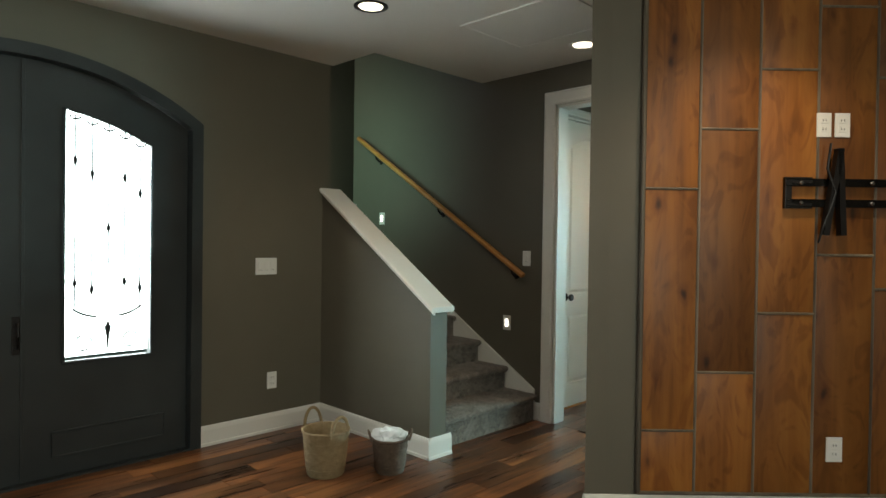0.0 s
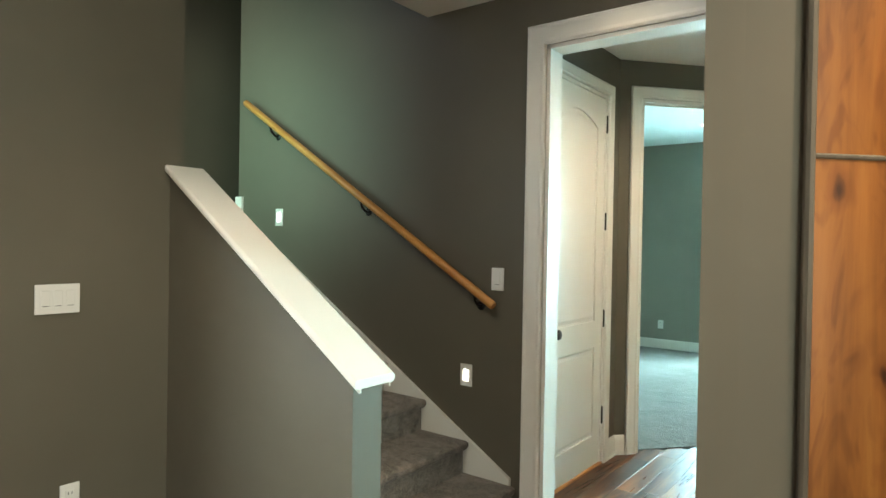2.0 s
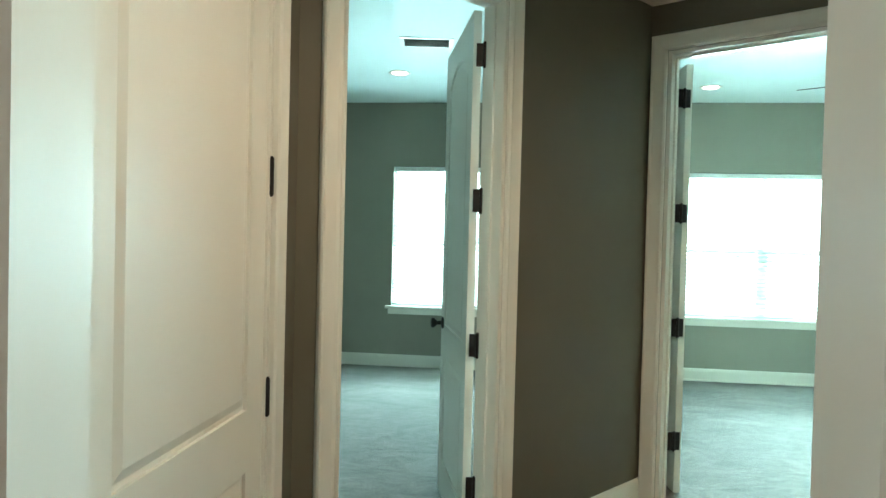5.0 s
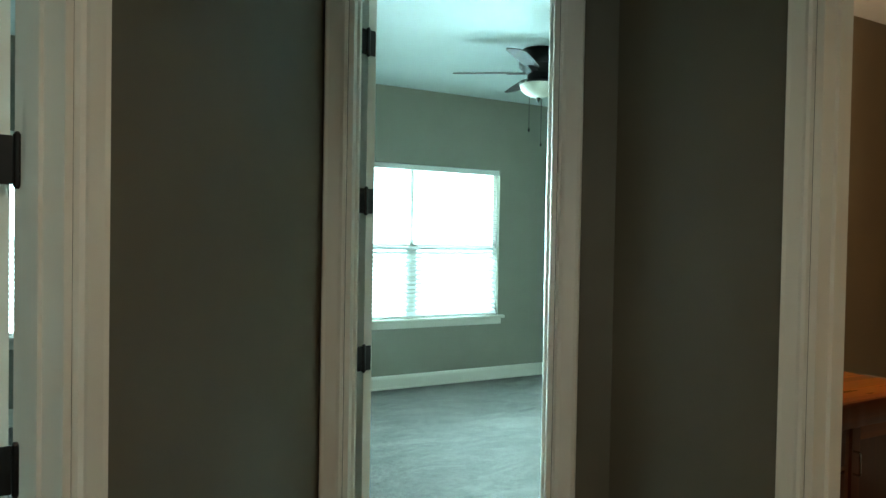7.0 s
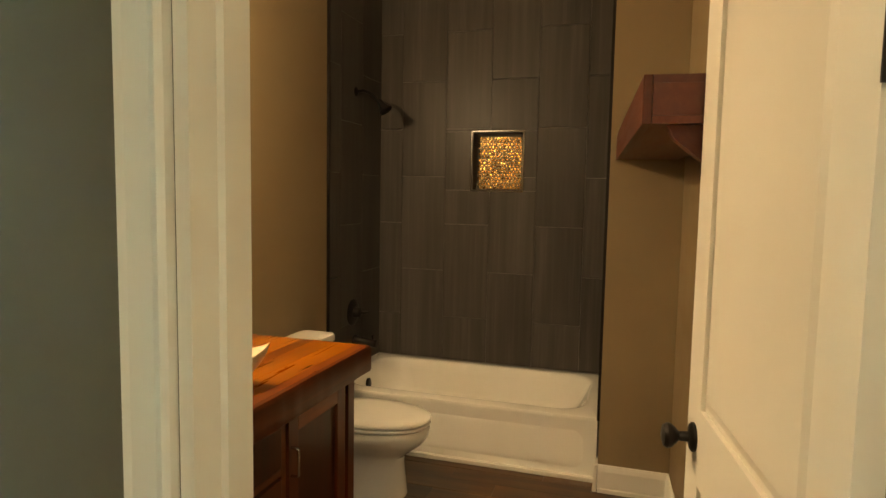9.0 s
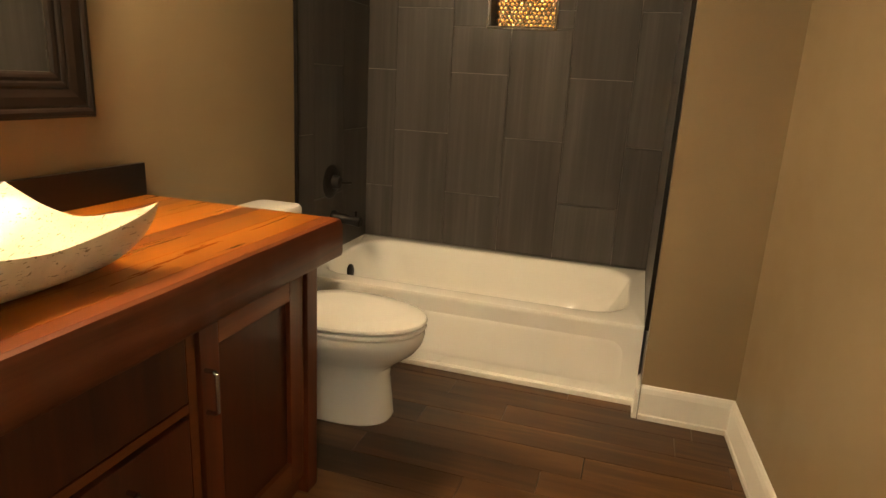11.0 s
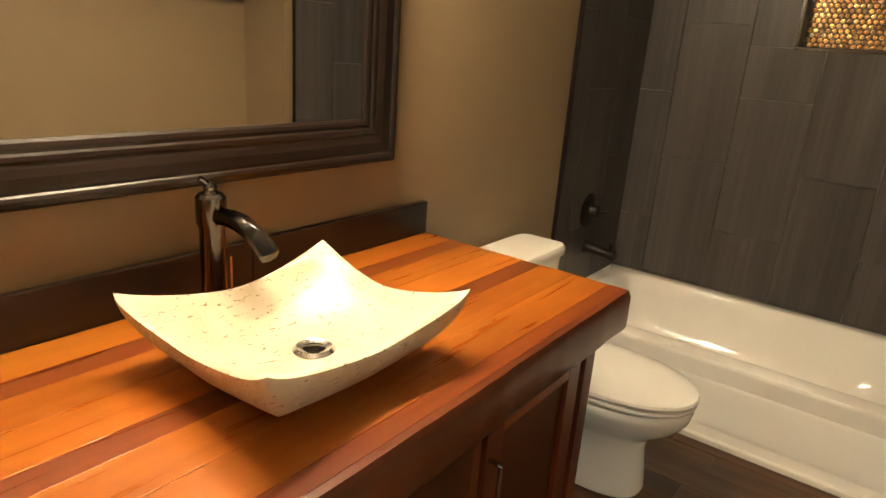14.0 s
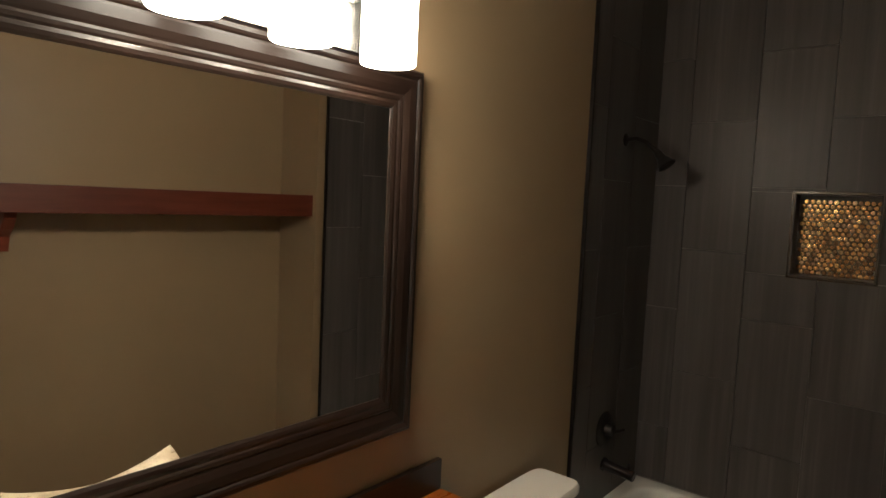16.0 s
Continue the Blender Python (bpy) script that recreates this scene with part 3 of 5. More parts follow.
tagged(part("wall_bedroom_south", bm, WALL_BED), "grey-green painted bedroom wall behind the bathroom", "wall", kind="structure")
wall("wall_bath_left", (3.59, 2.19), (3.59, BY), -0.02, TZ, 0, 0.05, WALL_BATH, "tan painted bathroom wall beside the vanity")
wall("wall_tub_back", (BX, BY), (BX, AY), -0.02, TZ, 0, 0.14, GROUT, "grey tiled wall behind the bathtub", [(BY - NY1, BY - NY0, NZ0, NZ1)])
tagged(part("wall_tub_niche", boxm(BX + 0.085, NY0 - 0.05, NZ0 - 0.05, BX + 0.14, NY1 + 0.05, NZ1 + 0.05), GROUT), "back of the recessed shower niche", "wall", kind="structure")
wall("wall_tub_end", (BX + 0.1, AY), (AX + 0.04, AY), -0.02, TZ, 0, 0.14, WALL_BATH, "tan wall at the end of the bathtub")
wall("wall_bath_jog", (AX, AY), (AX, RY - 0.05), -0.02, TZ, 0, 0.1, WALL_BATH, "tan painted short wall beside the bathtub")
wall("wall_bath_right", (AX + 0.1, RY), (3.59, 0.79), -0.02, TZ, 0, 0.1, WALL_BATH, "tan painted bathroom wall with a shelf")
baseboard((AX, AY), (AX, RY))
baseboard((5.934, AY + 0.002), (AX - 0.019, AY + 0.002))
baseboard((AX, RY - 0.006), (3.68, 0.806))
tagged(part("ceiling_bath", boxm(3.591, 0.70, TZ, 6.9, 2.819, TZ + 0.09), CEIL), "off-white bathroom ceiling", "ceiling", kind="structure")

# ---- front door ----
fd = thing("door_1", "dark iron double front door with an arched top and bright glass", "front door", pose(0, ARC_Y, 0), kind="structure")


def arc_l(y, off=0.0):
    return arc(y + ARC_Y, off)


bm = bmesh.new()
ys = [-0.975 + 1.95 * i / 40 for i in range(41)]
path_o = [(-0.975, 0.0)] + [(y, arc_l(y)) for y in ys] + [(0.975, 0.0)]
path_i = [(-0.905, 0.0)] + [(y * 0.905 / 0.975, arc_l(y * 0.905 / 0.975, 0.07)) for y in ys] + [(0.905, 0.0)]
ring_loft(bm, [[Vector((x, p[0], p[1])) for x, p in ((-0.14, o), (0.03, o), (0.03, i), (0.012, (i[0], i[1])), (-0.14, i))] for o, i in zip(path_o, path_i)])
part("door_frame", bm, DARKDOOR, fd)
G0, G1, GZ = 0.19, 0.68, 0.648       # glass, from the meeting line outwards


def leaf(sg):
    bm = bmesh.new()
    n = 36
    w = 0.90
    for i in range(n):
        a, b = 0.003 + (w - 0.003) * i / n, 0.003 + (w - 0.003) * (i + 1) / n
        mid = (a + b) / 2
        spans = [(0.0, None)]
        if G0 < mid < G1:
            spans = [(0.0, 'g0'), ('g1', None)]
        for lo, hi in spans:
            rings = []
            for y in (a, b):
                z0 = 0.01 if lo == 0.0 else arc_l(y, 0.30)
                z1 = GZ if hi == 'g0' else arc_l(y, 0.075)
                rings.append([Vector((x, sg * y, z)) for x, z in ((-0.10, z0), (-0.035, z0), (-0.035, z1), (-0.10, z1))])
            ring_loft(bm, rings)
    o = part("door_leaf", bm, DARKDOOR, fd)
    # raised bead round the glass and a kick panel
    bead = [(sg * G0, GZ)] + [(sg * (G0 + (G1 - G0) * k / 12), arc_l(G0 + (G1 - G0) * k / 12, 0.30)) for k in range(13)] + [(sg * G1, GZ), (sg * G0, GZ)]
    part("glass_bead", tube([(-0.033, y, z) for y, z in bead], 0.009, 6), DARKDOOR, o)
    kick = [(sg * 0.14, 0.26), (sg * 0.76, 0.26), (sg * 0.76, 0.12), (sg * 0.14, 0.12), (sg * 0.14, 0.26)]
    part("kick_panel_bead", tube([(-0.033, y, z) for y, z in kick], 0.007, 6), DARKDOOR, o)
    gl = bmesh.new()
    ring_loft(gl, [[Vector((x, sg * y, z)) for y, z in [(G0, GZ), (G1, GZ)] + [(G1 - (G1 - G0) * k / 12, arc_l(G1 - (G1 - G0) * k / 12, 0.30)) for k in range(13)]] for x in (-0.078, -0.07)])
    pane = part("glass_pane", gl, GLASS, o, "bright obscured glass")
    pane.visible_shadow = False
    for k in range(5):
        y = G0 + 0.065 + 0.09 * k
        top = arc_l(y, 0.30)
        bot = 0.95 if k in (0, 4) else (1.15 if k == 2 else 1.05)
        part("iron_bar", tube([(-0.055, sg * y, bot), (-0.055, sg * y, top)], 0.0045, 6), DARKDOOR, o)
        for zz in ((top - 0.28 - 0.05 * (k % 3), 1.1 - 0.04 * (k % 3)) if k != 2 else (top - 0.62, 0.84)):
            part("iron_knuckle", turned([(0.004, -0.03), (0.012, -0.008), (0.014, 0), (0.012, 0.008), (0.004, 0.03)], 8, pose(-0.055, sg * y, zz)), DARKDOOR, o)
        sc = [(-0.055, sg * (y + 0.03 * math.cos(a)), top - 0.02 - 0.022 * abs(math.sin(a))) for a in [math.pi * q / 8 for q in range(9)]]
        part("iron_scroll", tube(sc, 0.006, 6), DARKDOOR, o)
    for d in (-1, 1):
        c = (G0 + G1) / 2
        sc = [(-0.055, sg * (c + d * (0.06 + 0.13 * q / 10)), 0.90 + 0.05 * (q / 10) ** 2) for q in range(11)]
        part("iron_scroll", tube(sc, 0.007, 6), DARKDOOR, o)
        sc = [(-0.055, sg * (c + d * (0.13 + 0.045 * math.cos(a))), 0.75 + 0.045 * math.sin(a)) for a in [0.4 + 1.5 * math.pi * q / 12 for q in range(13)]]
        part("iron_scroll", tube(sc, 0.005, 6), DARKDOOR, o)
    part("iron_finial", turned([(0.004, -0.14), (0.01, -0.06), (0.02, -0.005), (0.022, 0.0)], 8, pose(-0.055, sg * (G0 + G1) / 2, 0.84)), DARKDOOR, o)
    return o


right_leaf = leaf(1)
left_leaf = leaf(-1)
part("astragal", boxm(-0.106, -0.014, 0.012, -0.029, 0.004, arc_l(0.0, 0.08), None, 0.002), DARKDOOR, right_leaf)
bm = boxm(-0.034, -0.055, 0.72, -0.026, -0.015, 0.93, None, 0.004)
part("handle_plate", bm, BRONZE, left_leaf, "dark bronze handle plate")
part("pull_handle", tube([(-0.03, -0.035, 0.76), (0.02, -0.035, 0.765), (0.03, -0.035, 0.825), (0.02, -0.035, 0.885), (-0.03, -0.035, 0.89)], 0.009, 8), BRONZE, left_leaf, "dark bronze pull handle", True)
part("threshold", boxm(-0.14, -0.975, -0.015, 0.02, 0.975, 0.012), DARKDOOR, fd)
tagged(part("porch", boxm(-3, -6, -0.1, -0.15, -1.3, -0.03), paint("porch_concrete", (0.32, 0.31, 0.30), 0.8)), "pale concrete porch floor outside the door", "porch", kind="structure")

# ---- stairs ----
st = thing("staircase", "straight staircase with taupe carpet climbing to a landing", "stairs", pose(1.127, 0, 0), kind="structure")
RISE, RUN, FOOT = 0.1745, 0.290, 0.026
for k in range(8):
    x1, z0, z1 = -RUN * k - 0.010, FOOT + RISE * k, FOOT + RISE * (k + 1)
    prof = [(x1 - 0.016, z0 - 0.04), (x1 - 0.016, z1 - 0.05), (x1 + 0.006, z1 - 0.045), (x1 + 0.020, z1 - 0.025), (x1 + 0.018, z1 - 0.008), (x1 + 0.004, z1), (x1 - RUN - 0.03, z1 + 0.002), (x1 - RUN - 0.03, z0 - 0.04)]
    bm = bmesh.new()
    ycut = [-1.089 + 1.067 * q / 12 for q in range(13)]
    ring_loft(bm, [[Vector((x, y, max(z, -0.01))) for x, z in prof] for y in ycut])
    part("step", bm, STAIRCARPET, st, smooth=True)
part("step", boxm(-RUN * 8 - 0.1, -1.089, 1.38, -RUN * 8 + 0.008, -0.022, 1.600, None, 0.008), STAIRCARPET, st)
# skirt board on the wall
sl = RISE / RUN
bm = bmesh.new()
pr = [(-0.03, 0.0), (-0.03, 0.232), (-RUN * 8.1, 0.235 + sl * (RUN * 8.1 - 0.035)), (-RUN * 8.1, 1.30), (-0.4, 0.0)]
ring_loft(bm, [[Vector((x, y, z)) for x, z in pr] for y in (-0.021, -0.001)])
part("skirt_board", bm, TRIM, st, "white painted stair skirt board")
# half wall with cap
hw = thing("half_wall", "taupe painted half wall with a sloping white cap beside the stairs", "half wall", pose(0, 0, 0), kind="structure")
CS = 0.655


def cap_z(x):
    return 0.955 + CS * (1.235 - x)


bm = bmesh.new()
ring_loft(bm, [[Vector((x, y, z)) for x, z in ((0.0, 0), (1.195, 0), (1.195, cap_z(1.195) - 0.035), (0.0, cap_z(0) - 0.035))] for y in (-1.235, -1.090)])
part("wall_panel", bm, WALL, hw)
bm = bmesh.new()
prof = [(-1.262, -0.006), (-1.264, -0.012), (-1.264, -0.026), (-1.258, -0.034), (-1.240, -0.038), (-1.240, -0.052), (-1.233, -0.052), (-1.233, -0.036), (-1.092, -0.036), (-1.092, -0.052), (-1.085, -0.052), (-1.085, -0.038), (-1.068, -0.034), (-1.062, -0.026), (-1.062, -0.012), (-1.064, -0.006), (-1.072, 0.0), (-1.254, 0.0)]
ring_loft(bm, [[Vector((x, y, cap_z(x) + z * w)) for y, z in prof] for x, w in ((0.004, 1), (1.226, 1), (1.232, 0.9))])
part("cap", bm, TRIM, hw, "white painted sloping cap")
bm = strip(bmesh.new(), BASEPROF, 0.0, 1.213, along((0, -1.237), (1.2, -1.237)))
strip(bm, BASEPROF, -0.019, 0.19, along((1.197, -1.237), (1.197, -1.062)))
part("base_trim", bm, TRIM, hw, "white painted base trim")
# handrail
hr = thing("handrail", "honey oak handrail on dark metal brackets along the stair wall", "handrail", pose(0, 0, 0))
rail_a, rail_b = Vector((1.02, -0.072, 1.112)), Vector((-1.08, -0.072, 2.395))
part("rail", tube([rail_a, rail_a.lerp(rail_b, 0.003), rail_a.lerp(rail_b, 0.997), rail_b], 0.023, 14, [0.85, 1, 1, 0.85]), OAK, hr, "honey oak rail", True)
for bx in (0.90, 0.07, -0.80):
    f = (1.02 - bx) / 2.1
    p = rail_a.lerp(rail_b, f)
    b = part("bracket", tube([(p.x, -0.006, p.z - 0.085), (p.x, -0.035, p.z - 0.08), (p.x, -0.065, p.z - 0.055), (p.x, -0.072, p.z - 0.02)], 0.008, 8), BRONZE, hr, "dark metal rail bracket", True)
    part("bracket_plate", turned([(0.024, 0), (0.024, 0.005), (0.016, 0.008)], 16, pose(p.x, -0.0015, p.z - 0.085, 90)), BRONZE, b)


# ---- plates ----
def plate(name, m, w, h, label, category, kind):
    """A wall plate centred at m, facing local -y."""
    o = thing(name, label, category, m)
    part("cover_plate", boxm(-w / 2, -0.007, -h / 2, w / 2, 0, h / 2, None, 0.003), PLASTIC, o)
    if kind == "outlet":
        for dz in (-0.021, 0.021):
            q = part("socket", boxm(-0.017, -0.0095, dz - 0.014, 0.017, -0.006, dz + 0.014, None, 0.003), PLASTIC, o)
            for dx in (-0.007, 0.007):
                part("slot", boxm(dx - 0.0014, -0.0102, dz - 0.004, dx + 0.0014, -0.0094, dz + 0.006), GAP, q)
    elif kind == "night":
        part("light_window", boxm(-0.016, -0.010, -0.030, 0.016, -0.006, 0.030, None, 0.004), NIGHTGLOW, o, "glowing white lens")
    else:
        for j in range(kind):
            cx = (j - (kind - 1) / 2) * 0.046
            q = part("rocker", boxm(cx - 0.0165, -0.0105, -0.034, cx + 0.0165, -0.006, 0.034, None, 0.002), PLASTIC, o)
            part("rocker_edge", boxm(cx - 0.012, -0.0115, -0.028, cx + 0.012, -0.0102, -0.026), GAP, q)
    return o


plate("switch_plate", pose(1.0, -0.001, 1.245, 0, 0, 0), 0.075, 0.118, "white single rocker switch on the taupe wall", "light switch", 1)
plate("night_light", pose(0.812, -0.001, 0.722), 0.075, 0.118, "white plate with a glowing step light on the wall", "step light", "night")
plate("night_light", pose(-0.775, -0.001, 1.585), 0.075, 0.118, "white plate with a glowing step light up the stairs", "step light", "night")
plate("switch_plate", pose(0.001, -1.703, 1.178, 0, 0, 90), 0.165, 0.118, "white triple rocker switch on the taupe wall", "light switch", 3)
plate("outlet", pose(0.001, -1.65, 0.365, 0, 0, 90), 0.075, 0.118, "white electrical outlet on the taupe wall", "outlet", "outlet")
plate("outlet", pose(-0.15, YW - 0.001, 0.34, 0, 0, 0), 0.075, 0.118, "white electrical outlet on the bedroom wall", "outlet", "outlet")
pm = along((2.516, -1.089), PL1)
plate("outlet", pm @ pose(0.963, -0.022, 0.374), 0.08, 0.122, "white electrical outlet on the wooden plank wall", "outlet", "outlet")
plate("cable_plate", pm @ pose(0.880, -0.022, 1.965), 0.072, 0.118, "white cable plate on the wooden plank wall", "cable plate", "outlet")
plate("outlet", pm @ pose(0.970, -0.022, 1.965), 0.075, 0.118, "white electrical outlet high on the plank wall", "outlet", "outlet")

# ---- television mount ----
tv = thing("tv_mount", "black metal television wall mount with two rails and hooks", "tv mount", pm @ pose(0.69, -0.022, 1.63))
for z in (0.052, -0.048):
    bm = boxm(0.0, -0.022, z - 0.019, 0.95, -0.018, z + 0.019, None, 0.001)
    box(bm, 0.0, -0.026, z + 0.013, 0.95, -0.001, z + 0.019)
    box(bm, 0.0, -0.026, z - 0.019, 0.95, -0.001, z - 0.013)
    part("rail", bm, GUNMETAL, tv, "shiny dark steel rail")
bm = boxm(-0.002, -0.024, -0.075, 0.03, -0.001, 0.078, None, 0.002)
box(bm, 0.03, -0.024, -0.075, 0.13, -0.02, -0.05)
box(bm, 0.03, -0.024, 0.05, 0.13, -0.02, 0.078)
part("end_plate", bm, BRONZE, tv)
for z in (0.05, -0.048):
    for x in (0.075, 0.42, 0.88):
        part("bolt", turned([(0.011, 0), (0.011, 0.004), (0.007, 0.008)], 8, pose(x, -0.024, z, 90)), CHROME, tv, "steel bolt")
for x, lean in ((0.215, 9), (0.255, -3)):
    bm = boxm(-0.014, -0.055, -0.21, -0.010, -0.02, 0.21, pose(x, 0, 0.005, 0, lean, 0))
    box(bm, -0.014, -0.058, -0.21, 0.014, -0.052, 0.21, pose(x, 0, 0.005, 0, lean, 0))
    box(bm, 0.010, -0.055, -0.21, 0.014, -0.02, 0.21, pose(x, 0, 0.005, 0, lean, 0))
    part("hook_bracket", bm, BRONZE, tv, "black hook-on bracket")
part("power_cord", tube([(0.20, -0.05, 0.24), (0.19, -0.04, 0.12), (0.22, -0.06, 0.0), (0.17, -0.05, -0.16), (0.16, -0.03, -0.24)], 0.006, 6), BRONZE, tv)


# ---- baskets ----
def basket(name, m, r0, r1, h, mat, label):
    o = thing(name, label, "basket", m)
    prof = [(r0 * 0.92, 0), (r0, 0.012), ((r0 + r1) / 2 * 1.02, h * 0.5), (r1, h * 0.97), (r1 + 0.006, h), (r1 - 0.006, h + 0.003), (r1 - 0.014, h * 0.95), (r0 - 0.012, 0.02)]
    part("body", turned(prof, 32), mat, o, smooth=True)
    part("rim", tube([((r1 + 0.001) * math.cos(a), (r1 + 0.001) * math.sin(a), h) for a in [2 * math.pi * i / 36 for i in range(37)]], 0.008, 8), mat, o, smooth=True)
    for i in range(1, int(h / 0.05)):
        z = i * 0.05
        r = r0 + (r1 - r0) * z / h + 0.003
        part("woven_band", tube([(r * math.cos(a), r * math.sin(a), z + 0.003 * math.sin(a * 9)) for a in [2 * math.pi * k / 36 for k in range(37)]], 0.0022, 5), mat, o)
    return o


BK1, BK2 = (0.947, -1.839), (1.175, -1.540)
bk = basket("woven_basket", pose(*BK1, 0), 0.110, 0.134, 0.26, SEAGRASS, "tall pale seagrass basket with two loop handles on the floor")
for a0 in (3.14, 3.14 + math.pi):
    c = Vector((math.cos(a0), math.sin(a0), 0))
    t = Vector((-math.sin(a0), math.cos(a0), 0))
    part("handle", tube([c * 0.132 + t * (0.060 * math.cos(q)) + Vector((0, 0, 0.245 + 0.115 * math.sin(q))) + c * 0.012 * math.sin(q) for q in [math.pi * i / 16 for i in range(17)]], 0.0095, 8), SEAGRASS, bk, "loop handle", True)
bk2 = basket("wicker_basket", pose(*BK2, 0), 0.088, 0.106, 0.20, WICKER, "small dark wicker basket filled with a white cloth")
for a0 in (0.95, 0.95 + math.pi):
    c = Vector((math.cos(a0), math.sin(a0), 0))
    t = Vector((-math.sin(a0), math.cos(a0), 0))
    part("handle", tube([c * 0.109 + t * (0.04 * math.cos(q)) + Vector((0, 0, 0.19 + 0.055 * math.sin(q))) + c * 0.02 * math.sin(q) for q in [math.pi * i / 12 for i in range(13)]], 0.007, 6), WICKER, bk2, "loop handle", True)
bm = bmesh.new()
bmesh.ops.create_icosphere(bm, subdivisions=4, radius=0.096)
for v in bm.verts:
    n = noise.noise(v.co * 16) * 0.034 + noise.noise(v.co * 40) * 0.016
    v.co = Vector((v.co.x, v.co.y, v.co.z * 0.5)) + v.co.normalized() * n
    v.co.z = max(v.co.z, -0.06)
bmesh.ops.translate(bm, verts=bm.verts[:], vec=(BK2[0], BK2[1], 0.205))
tagged(part("towel", bm, CLOTH, smooth=True), "crumpled white cloth heaped in the small basket", "cloth")


# ---- ceiling fittings ----
def can(x, y, z, dark, label, lit=True):
    o = thing("recessed_light", label, "ceiling light", pose(x, y, z), "recessed ceiling lights")
    part("trim_ring", turned([(0.098, 0.0), (0.098, -0.004), (0.088, -0.008), (0.074, -0.006), (0.066, 0.004)], 32, None, False, False), BRONZE if dark else PLASTIC, o, smooth=True)
    part("lens", turned([(0.068, -0.003), (0.05, -0.006), (0.0005, -0.007)], 24), LENS if lit else DULLENS, o, "glowing lens" if lit else "unlit lens")
    return o


can(1.18, -1.73, HZ, True, "dark-rimmed recessed light glowing in the entry ceiling")
can(1.69, -0.33, HZ, False, "white recessed light glowing near the stair foot")
# fixture for the added lamp over the plank wall, out of view
can(3.36, -1.16, HZ, False, "white recessed light added out of view in the living room ceiling")
can(2.10, 0.80, HZ, False, "white recessed light in the small hall ceiling")
can(6.40, 2.04, TZ, False, "white recessed light over the bathtub, switched off", False)
can(0.742, 4.92, BZ, False, "white recessed light in the bedroom ceiling")
can(3.655, 3.68, BZ, False, "white recessed light in the second bedroom ceiling")
can(3.545, 5.48, BZ, False, "white recessed light in the second bedroom ceiling")
sd = thing("smoke_detector", "round white smoke detector on the hall ceiling", "smoke detector", pose(1.685, 1.556, HZ))
part("body", turned([(0.07, 0), (0.07, -0.012), (0.062, -0.03), (0.045, -0.036), (0.0005, -0.037)], 28), PLASTIC, sd, smooth=True)
hm = pose(1.72, -0.86, HZ, 0, 0, 0)
ah = thing("ceiling_hatch", "flush off-white access hatch in the entry ceiling", "hatch", hm)
part("panel", boxm(-0.36, -0.28, -0.006, 0.36, 0.28, 0.0), CEIL, ah)
for x0, y0, x1, y1 in ((-0.38, -0.3, 0.38, -0.28), (-0.38, 0.28, 0.38, 0.3), (-0.38, -0.28, -0.36, 0.28), (0.36, -0.28, 0.38, 0.28)):
    part("trim", boxm(x0, y0, -0.009, x1, y1, 0.0), CEIL, ah)
vt = thing("ceiling_vent", "white louvred air vent in the bedroom ceiling", "vent", pose(1.105, 4.05, BZ, 0, 0, 8))
part("frame", boxm(-0.20, -0.11, -0.006, 0.20, 0.11, 0.0), PLASTIC, vt)
part("backing", boxm(-0.165, -0.075, -0.009, 0.165, 0.075, -0.005), GAP, vt)
for i in range(6):
    part("slat", boxm(-0.165, -0.004, -0.016, 0.165, 0.010, -0.014, pose(0, -0.066 + 0.026 * i, 0, 35)), PLASTIC, vt)

# ---- hall doors ----
dc = panel_door("door_2", "white two-panel closet door, closed", pose(1.066, 1.151, 0, 0, 0, -90), 0.805, 2.385, sides=(1,))
for hz in HINGEZ:
    hinge(dc, pose(0.0, 0.024, hz, 0, 0, 180), plates=False)
tagged(part("closet_threshold", boxm(1.02, 0.33, -0.002, 1.10, 1.155, 0.012), OAK), "honey oak threshold under the closet door", "threshold", kind="structure")
d1 = panel_door("door_3", "white two-panel bedroom door standing open", pose(1.606, 2.190, 0, 0, 0, 104.6), 0.78, 2.42, knob_z=0.95)
for hz in HINGEZ:
    hinge(d1, d1.matrix_basis.inverted() @ pose(1.640, 2.168, hz, 0, 0, 8))
d2 = panel_door("door_4", "white two-panel door of the second bedroom, standing open", pose(2.736, 3.078, 0, 0, 0, 97), 0.76, 2.42)
for hz in HINGEZ:
    hinge(d2, d2.matrix_basis.inverted() @ pose(2.698, 3.026, hz, 0, 0, 14))
d3 = panel_door("door_5", "white two-panel bathroom door standing open against the wall", pose(3.612, 0.878, 0, 0, 0, 8.0), 0.79, 2.385, knob_z=0.87)
for hz in HINGEZ:
    hinge(d3, d3.matrix_basis.inverted() @ pose(3.606, 0.862, hz, 0, 0, -88))


